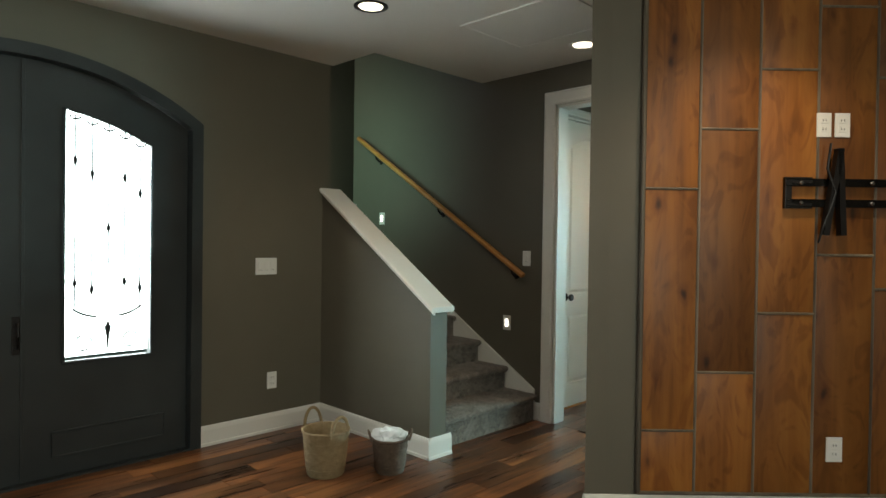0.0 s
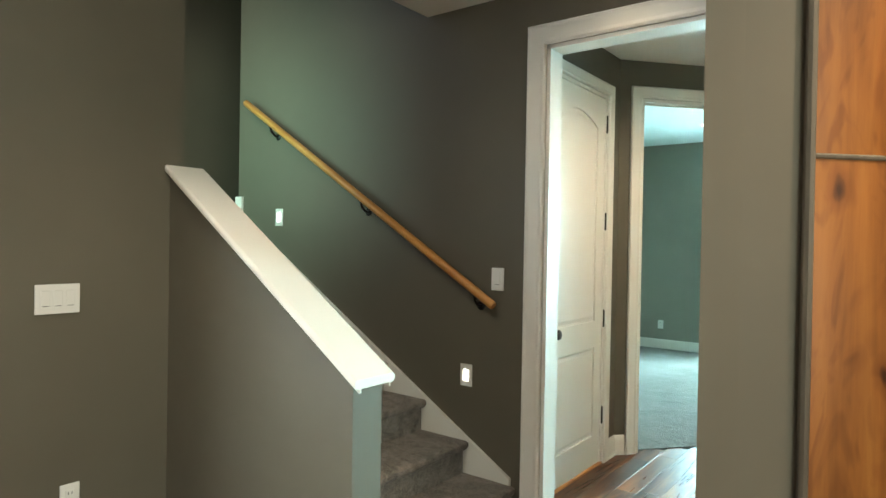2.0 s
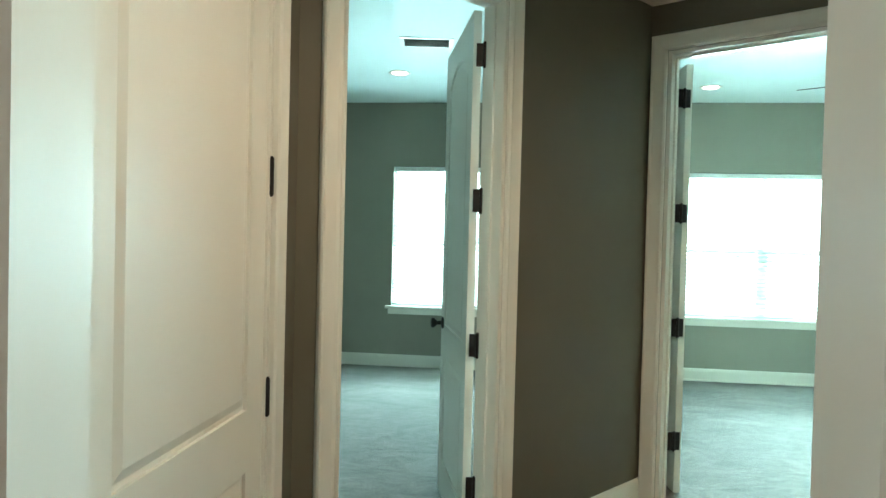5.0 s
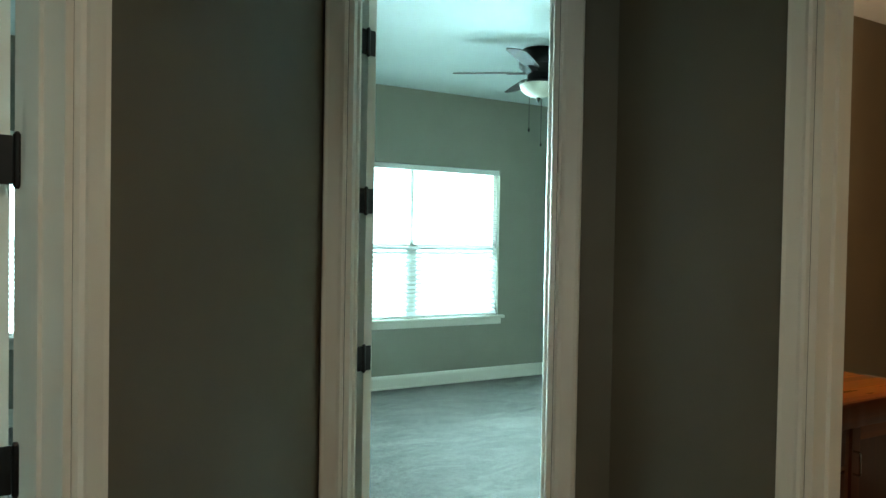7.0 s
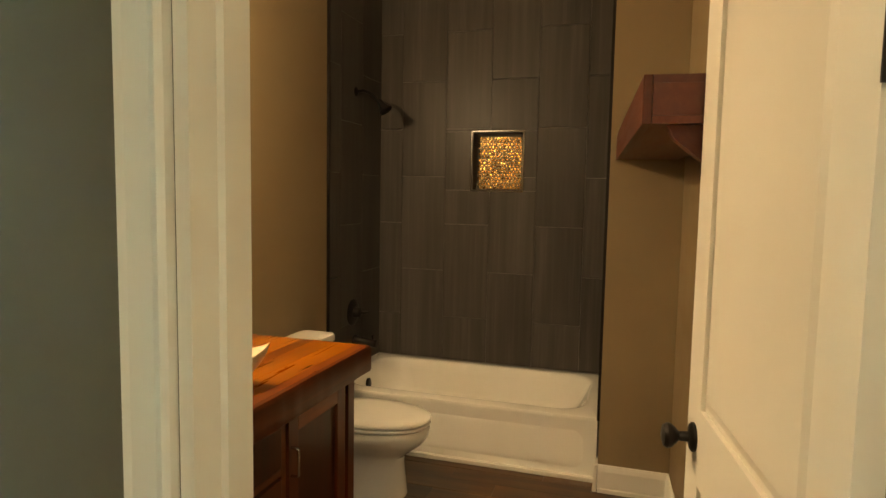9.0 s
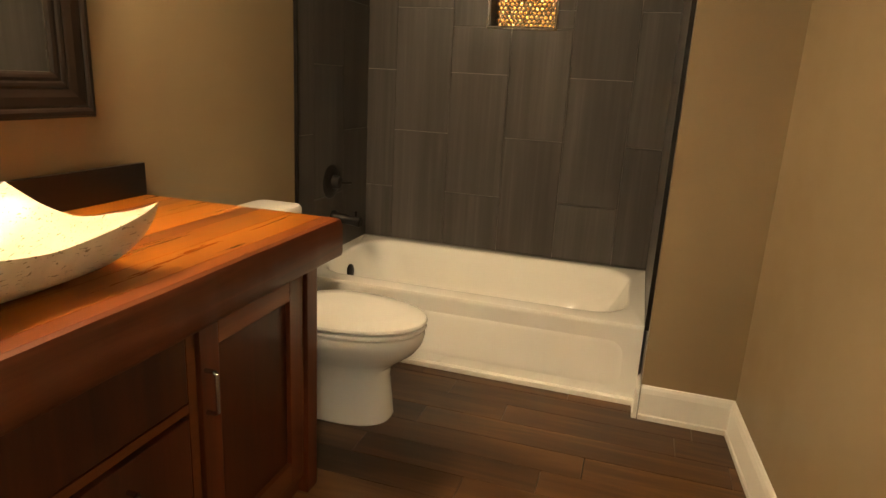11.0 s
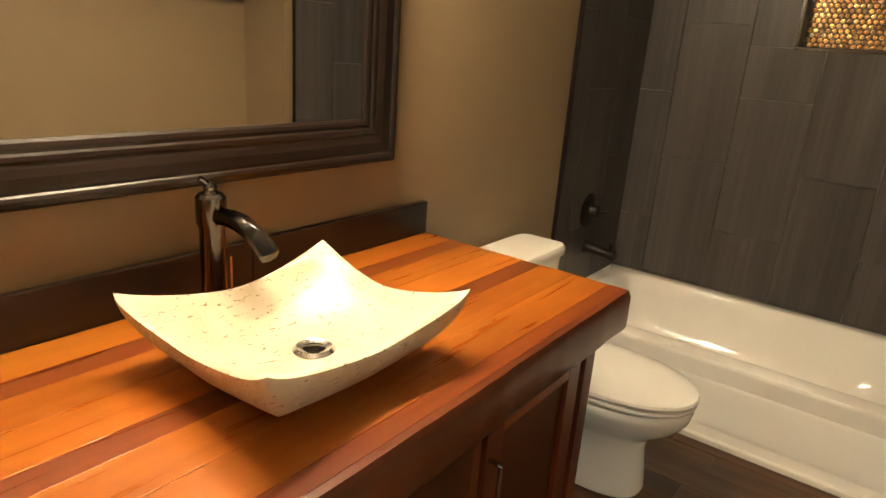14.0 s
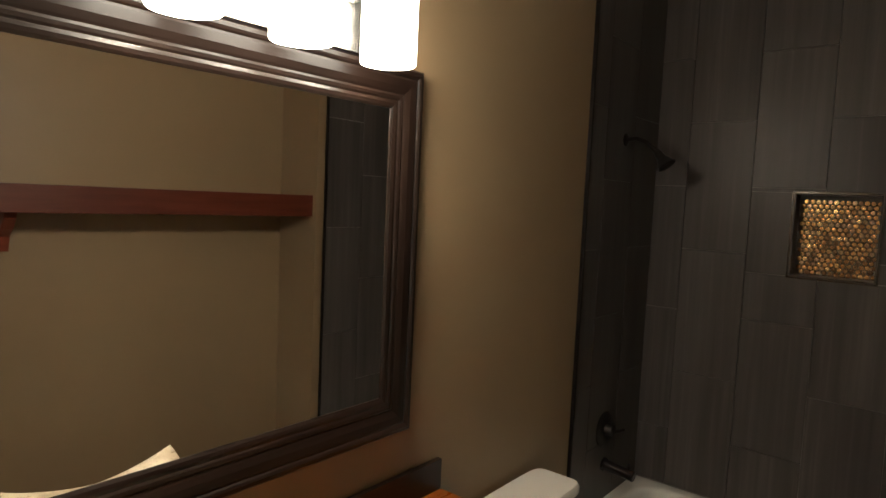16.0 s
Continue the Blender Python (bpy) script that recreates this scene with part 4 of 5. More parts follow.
# ---- bedroom windows ----
def window(name, x0, x1, z0, z1, sashes, label):
    root = thing(name, label, "window", pose(x0, YW, 0), kind="structure")
    w = x1 - x0
    fr = boxm(0.0, 0.06, z0, 0.045, 0.13, z1)
    box(fr, w - 0.045, 0.06, z0, w, 0.13, z1)
    box(fr, 0.045, 0.06, z1 - 0.045, w - 0.045, 0.13, z1)
    box(fr, 0.045, 0.06, z0, w - 0.045, 0.13, z0 + 0.045)
    part("window_frame", fr, TRIM, root)
    sw = (w - 0.045) / sashes
    zm = (z0 + z1) / 2 - 0.05
    for k in range(sashes):
        a, b = k * sw + 0.0225, (k + 1) * sw + 0.0225
        if k:
            part("mullion", boxm(a - 0.055, 0.05, z0 + 0.045, a + 0.055, 0.14, zm), TRIM, root)
            # upper half made thinner, in place of glare washing out its edges
            part("mullion", boxm(a - 0.022, 0.06, zm, a + 0.022, 0.13, z1 - 0.045), TRIM, root)
        part("meeting_rail", boxm(a + 0.02, 0.075, zm - 0.025, b - 0.02, 0.115, zm + 0.025), TRIM, root)
        for p0, p1 in ((z0 + 0.045, zm - 0.025), (zm + 0.025, z1 - 0.045)):
            g = part("pane", boxm(a + 0.02, 0.092, p0, b - 0.02, 0.097, p1), GLASS, root)
            g.visible_shadow = False
    part("window_sill", boxm(-0.06, -0.045, z0 - 0.025, w + 0.06, 0.06, z0 + 0.004, None, 0.006), TRIM, root)
    part("sill_apron", boxm(-0.03, -0.016, z0 - 0.085, w + 0.03, -0.001, z0 - 0.026), TRIM, root)
    # blind
    bl = thing("window_blind", "white slatted blind lowered over the window, slats open", "blind", pose(x0, YW, 0))
    part("head_rail", boxm(0.01, 0.005, z1 - 0.055, w - 0.01, 0.055, z1 - 0.004, None, 0.004), BLIND, bl)
    n = int((z1 - z0 - 0.1) / 0.042)
    slat = bmesh.new()
    ring_loft(slat, [[Vector((x, 0.03 + u * math.cos(0.12), u * math.sin(0.12) + 0.002 - 3 * u * u)) for u in (-0.024, -0.012, 0, 0.012, 0.024)] +
                     [Vector((x, 0.03 + u * math.cos(0.12), u * math.sin(0.12) - 3 * u * u)) for u in (0.024, 0.012, 0, -0.012, -0.024)] for x in (0.014, w - 0.014)])
    low = bmesh.new()
    ring_loft(low, [[Vector((x, 0.03 + u * math.cos(0.6), u * math.sin(0.6) + 0.002 - 3 * u * u)) for u in (-0.024, -0.012, 0, 0.012, 0.024)] +
                    [Vector((x, 0.03 + u * math.cos(0.6), u * math.sin(0.6) - 3 * u * u)) for u in (0.024, 0.012, 0, -0.012, -0.024)] for x in (0.014, w - 0.014)])
    first = part("slat", slat, BLIND, bl)
    second = part("slat", low, BLIND, bl)
    first.location.z = z1 - 0.09
    second.location.z = z0 + 0.05
    for i in range(1, n - 1):
        o = new("slat", (second if i < n * 0.47 else first).data)
        o.parent, o.location.z = bl, z0 + 0.05 + 0.042 * i
    part("bottom_rail", boxm(0.012, 0.01, z0 + 0.012, w - 0.012, 0.05, z0 + 0.03), BLIND, bl)
    for cx in (0.14, w - 0.14):
        part("ladder_cord", boxm(cx - 0.002, 0.004, z0 + 0.02, cx + 0.002, 0.0055, z1 - 0.05), BLIND, bl)
    return root


window("window_1", 0.47, 1.43, 0.66, 2.175, 1, "white single window in the first bedroom, bright outside")
window("window_2", 3.36, 5.27, 0.66, 2.145, 2, "white double window in the second bedroom, bright outside")

# ---- ceiling fan ----
fan = thing("ceiling_fan", "dark bronze ceiling fan with a frosted light bowl", "ceiling fan", pose(4.60, 4.55, BZ), "bedroom ceiling fans")
part("motor_housing", turned([(0.13, 0), (0.135, -0.03), (0.15, -0.05), (0.15, -0.12), (0.11, -0.16), (0.085, -0.18), (0.09, -0.215), (0.06, -0.235)], 32), BRONZE, fan, smooth=True)
part("light_bowl", turned([(0.135, -0.25), (0.14, -0.262), (0.125, -0.30), (0.085, -0.335), (0.03, -0.352), (0.0005, -0.354)], 32), FANBOWL, fan, "frosted glass light bowl", True)
part("bowl_ring", turned([(0.10, -0.23), (0.142, -0.24), (0.145, -0.255), (0.137, -0.258)], 32), BRONZE, fan, smooth=True)
part("finial", turned([(0.016, -0.352), (0.016, -0.362), (0.008, -0.375), (0.003, -0.39)], 12), BRONZE, fan)
for i in range(5):
    bmz = pose(0, 0, -0.165, 0, 0, 72 * i + 4)
    bl = bmesh.new()
    rings = []
    for x, hwid in ((0.19, 0.05), (0.22, 0.062), (0.45, 0.072), (0.60, 0.07), (0.635, 0.05), (0.645, 0.02)):
        rings.append([bmz @ Vector((x, y, zz - 0.21 * y)) for y, zz in ((-hwid, -0.003), (hwid, -0.003), (hwid, 0.003), (-hwid, 0.003))])
    ring_loft(bl, rings)
    b = part("blade", bl, BLADE, fan)
    part("blade_iron", boxm(0.10, -0.02, -0.008, 0.24, 0.02, -0.002, bmz), BRONZE, b)
for dx, n in ((0.05, 0.32), (-0.06, 0.22)):
    part("pull_chain", tube([(dx, 0.03, -0.22), (dx, 0.03, -0.36 - n)], 0.002, 5), BRONZE, fan)
    part("chain_pull", turned([(0.004, 0.0), (0.009, -0.015), (0.004, -0.03)], 8, pose(dx, 0.03, -0.36 - n)), BRONZE, fan)
copy_thing(fan, pose(-0.40, 4.0, BZ, 0, 0, -30))

# ---- vanity ----
CZ = 0.80
VX0, VX1, VY0 = 3.60, 5.115, 2.145
van = thing("vanity_cabinet", "dark mahogany vanity cabinet with a panel door and drawers", "vanity", pose(VX0, 2.20, 0))
W = 5.05 - VX0
bm = boxm(0.0, 0.02, 0.0, W - 0.02, 0.60, 0.10)
box(bm, 0.0, 0.02, 0.10, W - 0.02, 0.60, 0.70)
part("body", bm, MAHOGANY, van)
part("corner_post", boxm(W - 0.055, -0.012, 0.0, W, 0.05, 0.70, None, 0.003), MAHOGANY, van)
part("end_panel", boxm(W - 0.02, 0.05, 0.06, W - 0.008, 0.60, 0.70), MAHOGANY, van)
# face frame
ff = bmesh.new()
for x0, x1 in ((W - 0.075, W - 0.056), (0.935, 0.960), (0.46, 0.485), (0.0, 0.03)):
    box(ff, x0, 0.0, 0.08, x1, 0.02, 0.70)
for x0, x1, z0, z1 in ((0.0, W - 0.056, 0.06, 0.085), (0.0, W - 0.056, 0.685, 0.70)):
    box(ff, x0, 0.001, z0, x1, 0.021, z1)
part("face_frame", ff, MAHOGANY_X, van, "lighter mahogany face frame")
part("drawer_rail", boxm(0.485, 0.0005, 0.500, 0.935, 0.0205, 0.520), MAHOGANY_X, van)
part("drawer_rail", boxm(0.03, 0.0005, 0.500, 0.46, 0.0205, 0.520), MAHOGANY_X, van)


def bar_handle(parent, m):
    part("handle", tube([m @ Vector(p) for p in ((-0.048, 0, 0), (-0.048, -0.022, 0), (-0.044, -0.027, 0), (0.044, -0.027, 0), (0.048, -0.022, 0), (0.048, 0, 0))], 0.005, 8), CHROME, parent, "brushed nickel bar handle", True)


for x0, x1, z0, z1, door in ((0.964, W - 0.080, 0.09, 0.68, True), (0.49, 0.93, 0.525, 0.68, False), (0.49, 0.93, 0.09, 0.495, False), (0.035, 0.455, 0.525, 0.68, False), (0.035, 0.455, 0.09, 0.495, False)):
    f = boxm(x0, 0.004, z0, x1, 0.018, z1)
    if door:
        sw = 0.06
        d = part("door", f, MAHOGANY, van)
        for a, b, c, e in ((x0, z0, x0 + sw, z1), (x1 - sw, z0, x1, z1)):
            part("stile", boxm(a, -0.010, b, c, 0.0035, e, None, 0.002), MAHOGANY, d)
        for a, b, c, e in ((x0 + sw, z0, x1 - sw, z0 + sw), (x0 + sw, z1 - sw, x1 - sw, z1)):
            part("rail", boxm(a, -0.010, b, c, 0.0035, e, None, 0.002), MAHOGANY_X, d)
        bar_handle(d, pose(x0 + 0.014, -0.010, 0.530, 0, 90, 0))
    else:
        f.free()
        d = part("drawer", boxm(x0 + 0.003, -0.006, z0 + 0.003, x1 - 0.003, 0.018, z1 - 0.003, None, 0.003), MAHOGANY, van)
        if z1 < 0.6:
            bar_handle(d, pose((x0 + x1) / 2, -0.006, z1 - 0.06))
# countertop of glued boards
ct = thing("countertop", "thick varnished orange wood countertop with darker strips", "countertop", pose(VX0, VY0, 0))
CW, CD = VX1 - VX0, BY - VY0 - 0.024
edges = [0.022, 0.062, 0.16, 0.255, 0.31, 0.41, 0.50, 0.555, CD]
for i, (a, b) in enumerate(zip(edges, edges[1:])):
    part("board", boxm(0.0, a + 0.0004, CZ - 0.04, CW - 0.002 * (i % 2), b - 0.0004, CZ + 0.0002 * (i % 3), None, 0.0004), COUNTER_DARK if i in (0, 3, 6) else COUNTER, ct)
fr = bmesh.new()
n = 60
rings = []
for i in range(n + 1):
    x = CW * i / n
    w = 0.004 * noise.noise((x * 5, 0.3, 0)) + 0.003 * noise.noise((x * 21, 0.9, 0))
    rings.append([Vector((x, y, z)) for y, z in ((0.022, CZ - 0.104), (0.004 + w, CZ - 0.104), (0.0 + w, CZ - 0.095), (0.001 + w, CZ - 0.016), (0.008 + w * 0.6, CZ - 0.002), (0.0216, CZ))])
ring_loft(fr, rings)
part("front_edge", fr, APRON, ct, "dark red-brown front edge board", True)
part("end_edge", boxm(CW - 0.022, 0.0225, CZ - 0.104, CW - 0.001, CD, CZ - 0.041), APRON, ct, "dark red-brown end board")
bs = thing("backsplash", "low espresso-brown backsplash along the counter", "backsplash", pose(VX0, BY - 0.022, CZ))
for i, (a, b) in enumerate(((0.0, 0.28), (0.283, 0.885), (0.888, CW))):
    part("tile", boxm(a, 0.0, 0.0, b, 0.019, 0.097, None, 0.0015), ESPRESSO, bs)

# ---- vessel sink ----
vs = thing("vessel_sink", "cream travertine vessel sink with upswept corners on the counter", "sink", pose(4.310, 2.426, CZ))
NS = 40


def bowl_pt(u, v, inner):
    """u, v in -1..1 over a curved rectangle with raised corners."""
    tip = 1 - 0.09 * abs(u * v) ** 5      # blunt corners
    hx, hy = 0.240 * tip, 0.208 * tip
    # sides bow inwards between the raised corners
    bx = 1 - 0.135 * (1 - abs(v) ** 2) * abs(u) ** 3
    by = 1 - 0.135 * (1 - abs(u) ** 2) * abs(v) ** 3
    x, y = hx * u * bx, hy * v * by
    edge = max(abs(u), abs(v))

    def inside(p, q):
        e = min(1.0, (abs(p) ** 3 + abs(q) ** 3) ** (1 / 3))
        return 0.022 + 0.070 * min(1, e / 0.97) ** 2.4 + 0.047 * abs(p * q) ** 1.6

    if inner:
        return Vector((x, y, inside(u, v) - 0.003 * max(0.0, (edge - 0.93) / 0.07) ** 2))
    rim = inside(u / edge, v / edge) - 0.012 if edge > 0.01 else 0.0
    return Vector((x * 0.996, y * 0.996, max(0.0, rim * max(0.0, (edge - 0.14) / 0.86) ** 3.2)))


bm = bmesh.new()
grid = {}
for side in (0, 1):
    for i in range(NS + 1):
        for j in range(NS + 1):
            u, v = -1 + 2 * i / NS, -1 + 2 * j / NS
            grid[side, i, j] = bm.verts.new(bowl_pt(u, v, side == 1))
for i in range(NS):
    for j in range(NS):
        bm.faces.new((grid[1, i, j], grid[1, i + 1, j], grid[1, i + 1, j + 1], grid[1, i, j + 1]))
        bm.faces.new((grid[0, i, j + 1], grid[0, i + 1, j + 1], grid[0, i + 1, j], grid[0, i, j]))
for k in range(NS):
    for a, b in (((k, 0), (k + 1, 0)), ((k + 1, NS), (k, NS)), ((0, k + 1), (0, k)), ((NS, k), (NS, k + 1))):
        bm.faces.new((grid[0, *a], grid[0, *b], grid[1, *b], grid[1, *a]))
part("bowl", bm, STONE, vs, smooth=True)
part("drain_ring", turned([(0.034, 0.0), (0.038, 0.004), (0.031, 0.010), (0.021, 0.006)], 24, pose(0.02, -0.008, 0.020)), CHROME, vs, "nickel drain ring", True)
part("drain_cap", turned([(0.020, 0.003), (0.020, 0.006), (0.010, 0.008), (0.0005, 0.009)], 20, pose(0.02, -0.008, 0.020)), GUNMETAL, vs, "dark drain cap", True)

# ---- faucet ----
fc = thing("faucet", "tall gunmetal vessel faucet with a waterfall spout", "faucet", pose(4.318, 2.69, CZ, 0, 0, 10))
part("body", turned([(0.032, 0), (0.032, 0.008), (0.025, 0.014), (0.0235, 0.05), (0.0235, 0.185), (0.028, 0.195), (0.028, 0.243), (0.022, 0.25)], 24), GUNMETAL, fc, smooth=True)
part("cap", turned([(0.016, 0.25), (0.012, 0.256), (0.013, 0.262), (0.008, 0.27), (0.0005, 0.272)], 20), GUNMETAL, fc, smooth=True)
sp = bmesh.new()
rings = []
for q in range(13):
    f = q / 12
    y = -0.015 - 0.125 * f
    z = 0.202 + 0.008 * math.sin(math.pi * f) - 0.045 * f ** 2.2
    w = 0.018 + 0.008 * f
    h = 0.018 - 0.010 * f
    rings.append([Vector((x, y, z + zz)) for x, zz in ((-w, 0.002), (-w * 0.9, h), (-w * 0.75, h * 0.35), (0, h * 0.15), (w * 0.75, h * 0.35), (w * 0.9, h), (w, 0.002), (w * 0.7, -0.008), (0, -0.011), (-w * 0.7, -0.008))])
ring_loft(sp, rings)
part("spout", sp, GUNMETAL, fc, "polished waterfall spout", True)
part("lever", tube([(0.0, 0.0, 0.262), (-0.012, 0.006, 0.275), (-0.018, 0.008, 0.279)], 0.006, 8), GUNMETAL, fc, smooth=True)
part("lift_rod", tube([(0.075, 0.03, 0.0), (0.075, 0.03, 0.10)], 0.0025, 6), CHROME, fc)

# ---- mirror ----
MX0, MX1, MZ0, MZ1 = 3.66, 4.948, 1.038, 2.065
mi = thing("mirror", "large mirror in a wide espresso wood frame over the vanity", "mirror", pose(MX0, BY, MZ0))
MW, MH = MX1 - MX0, MZ1 - MZ0
prof = [(0.0, 0.0), (0.0, -0.024), (0.006, -0.031), (0.016, -0.033), (0.022, -0.030), (0.026, -0.026), (0.032, -0.0275), (0.052, -0.026), (0.066, -0.021), (0.072, -0.018), (0.078, -0.0205), (0.085, -0.019), (0.090, -0.0155), (0.098, -0.0165), (0.106, -0.014), (0.112, -0.0095), (0.114, 0.0)]
for k, (ax, az, bx, bz, dx, dz) in enumerate(((0, 0, MW, 0, 0, 1), (0, MH, MW, MH, 0, -1), (0, 0, 0, MH, 1, 0), (MW, 0, MW, MH, -1, 0))):
    rings = []
    for (px, pz), e in (((ax, az), 1), ((bx, bz), -1)):
        rings.append([Vector((px + (dx * u if dx else e * u), y - 0.001, pz + (dz * u if dz else e * u))) for u, y in prof])
    part("frame_rail", ring_loft(bmesh.new(), rings), ESPRESSO if k < 2 else ESPRESSO_Z, mi)
part("mirror_glass", boxm(0.098, -0.008, 0.098, MW - 0.098, -0.003, MH - 0.098), MIRROR, mi, "clear silvered mirror glass")

# ---- vanity light ----
vl = thing("vanity_light", "three-shade vanity light glowing over the mirror", "wall light", pose(4.42, BY, 2.19))
# glare of the shades put into the plate's bright nickel and height
part("back_plate", boxm(-0.31, -0.040, -0.125, 0.31, -0.001, 0.06, None, 0.008), CHROME, vl, "back plate made bright to carry the shades' glare")
for dx in (-0.25, 0.0, 0.25):
    part("arm", tube([(dx, -0.038, 0.0), (dx, -0.09, 0.02), (dx, -0.15, 0.01)], 0.009, 8), CHROME, vl)
    o = part("shade", turned([(0.064, -0.168), (0.066, -0.163), (0.066, 0.0), (0.05, 0.012), (0.02, 0.015), (0.02, 0.008), (0.060, -0.004), (0.061, -0.168)], 28, pose(dx, -0.16, 0.0), False, False), SHADEGLOW, vl, "glowing frosted glass cylinder shade", True)
    o.visible_shadow = False

# ---- toilet ----
TX = 5.485
to = thing("toilet", "white two-piece toilet with its lid closed beside the vanity", "toilet", pose(TX, BY - 0.022, 0))


def oval(cx, cy, rx, ry0, ry1, z, n=36, p=2.0):
    """An egg-shaped ring: ry0 to the front (-y), ry1 to the back."""
    r = []
    for i in range(n):
        a = 2 * math.pi * i / n
        c, s = math.cos(a), math.sin(a)
        ry = ry1 if s > 0 else ry0
        r.append(Vector((cx + rx * math.copysign(abs(c) ** (2 / p), c), cy + ry * math.copysign(abs(s) ** (2 / p), s), z)))
    return r


bm = bmesh.new()
ring_loft(bm, [oval(0, -0.47, rx, f, b, z, 36, p) for rx, f, b, z, p in (
    (0.113, 0.200, 0.25, 0.0, 2.5), (0.115, 0.202, 0.25, 0.006, 2.5), (0.113, 0.200, 0.25, 0.014, 2.5), (0.110, 0.194, 0.25, 0.08, 2.4), (0.106, 0.186, 0.25, 0.16, 2.3),
    (0.108, 0.192, 0.24, 0.195, 2.2), (0.130, 0.232, 0.23, 0.228, 2.1), (0.164, 0.280, 0.22, 0.265, 2.05), (0.184, 0.303, 0.21, 0.300, 2.05), (0.189, 0.309, 0.21, 0.330, 2.05), (0.186, 0.306, 0.21, 0.342, 2.05), (0.176, 0.296, 0.21, 0.346, 2.05))])
part("bowl", bm, PORCELAIN, to, smooth=True)
# trapway bulge on each side of the foot
for sx in (-1, 1):
    part("trapway", tube([(sx * 0.060, -0.41, 0.155), (sx * 0.066, -0.34, 0.20), (sx * 0.068, -0.26, 0.19), (sx * 0.066, -0.20, 0.12), (sx * 0.066, -0.18, 0.012)], 0.052, 16, [0.5, 0.95, 1, 1, 1]), PORCELAIN, to, smooth=True)
bm = bmesh.new()
ring_loft(bm, [oval(0, -0.47, rx, f, b, z, 36, 2.1) for rx, f, b, z in ((0.168, 0.291, 0.19, 0.348), (0.186, 0.310, 0.205, 0.350), (0.190, 0.314, 0.205, 0.356), (0.188, 0.312, 0.205, 0.364), (0.168, 0.291, 0.19, 0.367))])
part("seat", bm, PORCELAIN, to, "white seat ring", True)
bm = bmesh.new()
ring_loft(bm, [oval(0, -0.47, rx, f, b, z, 36, 2.1) for rx, f, b, z in ((0.168, 0.291, 0.19, 0.3685), (0.189, 0.313, 0.207, 0.371), (0.192, 0.316, 0.207, 0.377), (0.188, 0.312, 0.205, 0.385), (0.174, 0.296, 0.194, 0.391), (0.12, 0.22, 0.14, 0.395), (0.03, 0.05, 0.03, 0.396))])
part("seat_lid", bm, PORCELAIN, to, "white closed lid", True)
bm = bmesh.new()
ring_loft(bm, [oval(0, -0.105, rx, ry, ry, z, 32, 7) for rx, ry, z in ((0.165, 0.075, 0.335), (0.188, 0.086, 0.365), (0.205, 0.092, 0.52), (0.210, 0.094, 0.655))])
part("tank", bm, PORCELAIN, to, smooth=True)
bm = bmesh.new()
ring_loft(bm, [oval(0, -0.107, rx, ry, ry, z, 32, 7) for rx, ry, z in ((0.212, 0.096, 0.657), (0.222, 0.103, 0.661), (0.222, 0.103, 0.683), (0.214, 0.096, 0.694), (0.15, 0.06, 0.697))])
part("tank_lid", bm, PORCELAIN, to, "white tank lid", True)
part("flush_lever", tube([(-0.15, -0.2, 0.60), (-0.15, -0.215, 0.60), (-0.09, -0.218, 0.595)], 0.006, 8), CHROME, to, "chrome flush lever", True)
for dx in (-0.07, 0.07):
    part("seat_hinge", boxm(dx - 0.022, -0.285, 0.345, dx + 0.022, -0.245, 0.380, None, 0.006), PORCELAIN, to)
    part("bolt_cap", turned([(0.013, 0), (0.012, 0.01), (0.004, 0.016)], 12, pose(dx * 1.55, -0.42, 0.01)), PORCELAIN, to)

# ---- bathtub ----
TB0, TB1, TY0, TY1, TH = 5.935, 6.742, 1.292, 2.806, 0.325
tb = thing("bathtub", "white enamel alcove bathtub with a panelled apron", "bathtub", pose((TB0 + TB1) / 2, (TY0 + TY1) / 2, 0))
hx, hy = (TB1 - TB0) / 2, (TY1 - TY0) / 2


def rrect(ax, ay, r, z, n=8, ox=0.0, oy=0.0):
    pts = []
    for sx, sy, a0 in ((1, 1, 0), (-1, 1, 90), (-1, -1, 180), (1, -1, 270)):
        for i in range(n + 1):
            a = radians(a0 + 90 * i / n)
            pts.append(Vector((ox + sx * (ax - r) + r * math.cos(a), oy + sy * (ay - r) + r * math.sin(a), z)))
    return pts


bm = bmesh.new()
ring_loft(bm, [rrect(hx - 0.006, hy, 0.004, 0.0), rrect(hx - 0.004, hy, 0.004, TH - 0.030), rrect(hx, hy, 0.004, TH - 0.020), rrect(hx, hy, 0.004, TH - 0.008), rrect(hx - 0.002, hy - 0.001, 0.005, TH - 0.002), rrect(hx - 0.008, hy - 0.002, 0.008, TH), rrect(hx - 0.062, hy - 0.055, 0.14, TH, ox=0.012),
               rrect(hx - 0.070, hy - 0.062, 0.15, TH, ox=0.012), rrect(hx - 0.078, hy - 0.070, 0.16, TH - 0.003, ox=0.012), rrect(hx - 0.085, hy - 0.079, 0.16, TH - 0.013, ox=0.012), rrect(hx - 0.095, hy - 0.10, 0.17, TH - 0.07, ox=0.012, oy=0.006), rrect(hx - 0.115, hy - 0.15, 0.17, 0.15, ox=0.012, oy=0.015),
               rrect(hx - 0.135, hy - 0.20, 0.17, 0.085, ox=0.012, oy=0.025), rrect(hx - 0.165, hy - 0.26, 0.15, 0.058, ox=0.012, oy=0.03), rrect(hx - 0.22, hy - 0.33, 0.12, 0.05, ox=0.012, oy=0.03)])
part("shell", bm, ACRYLIC, tb, smooth=True)
bm = bmesh.new()
xf = -hx + 0.0055
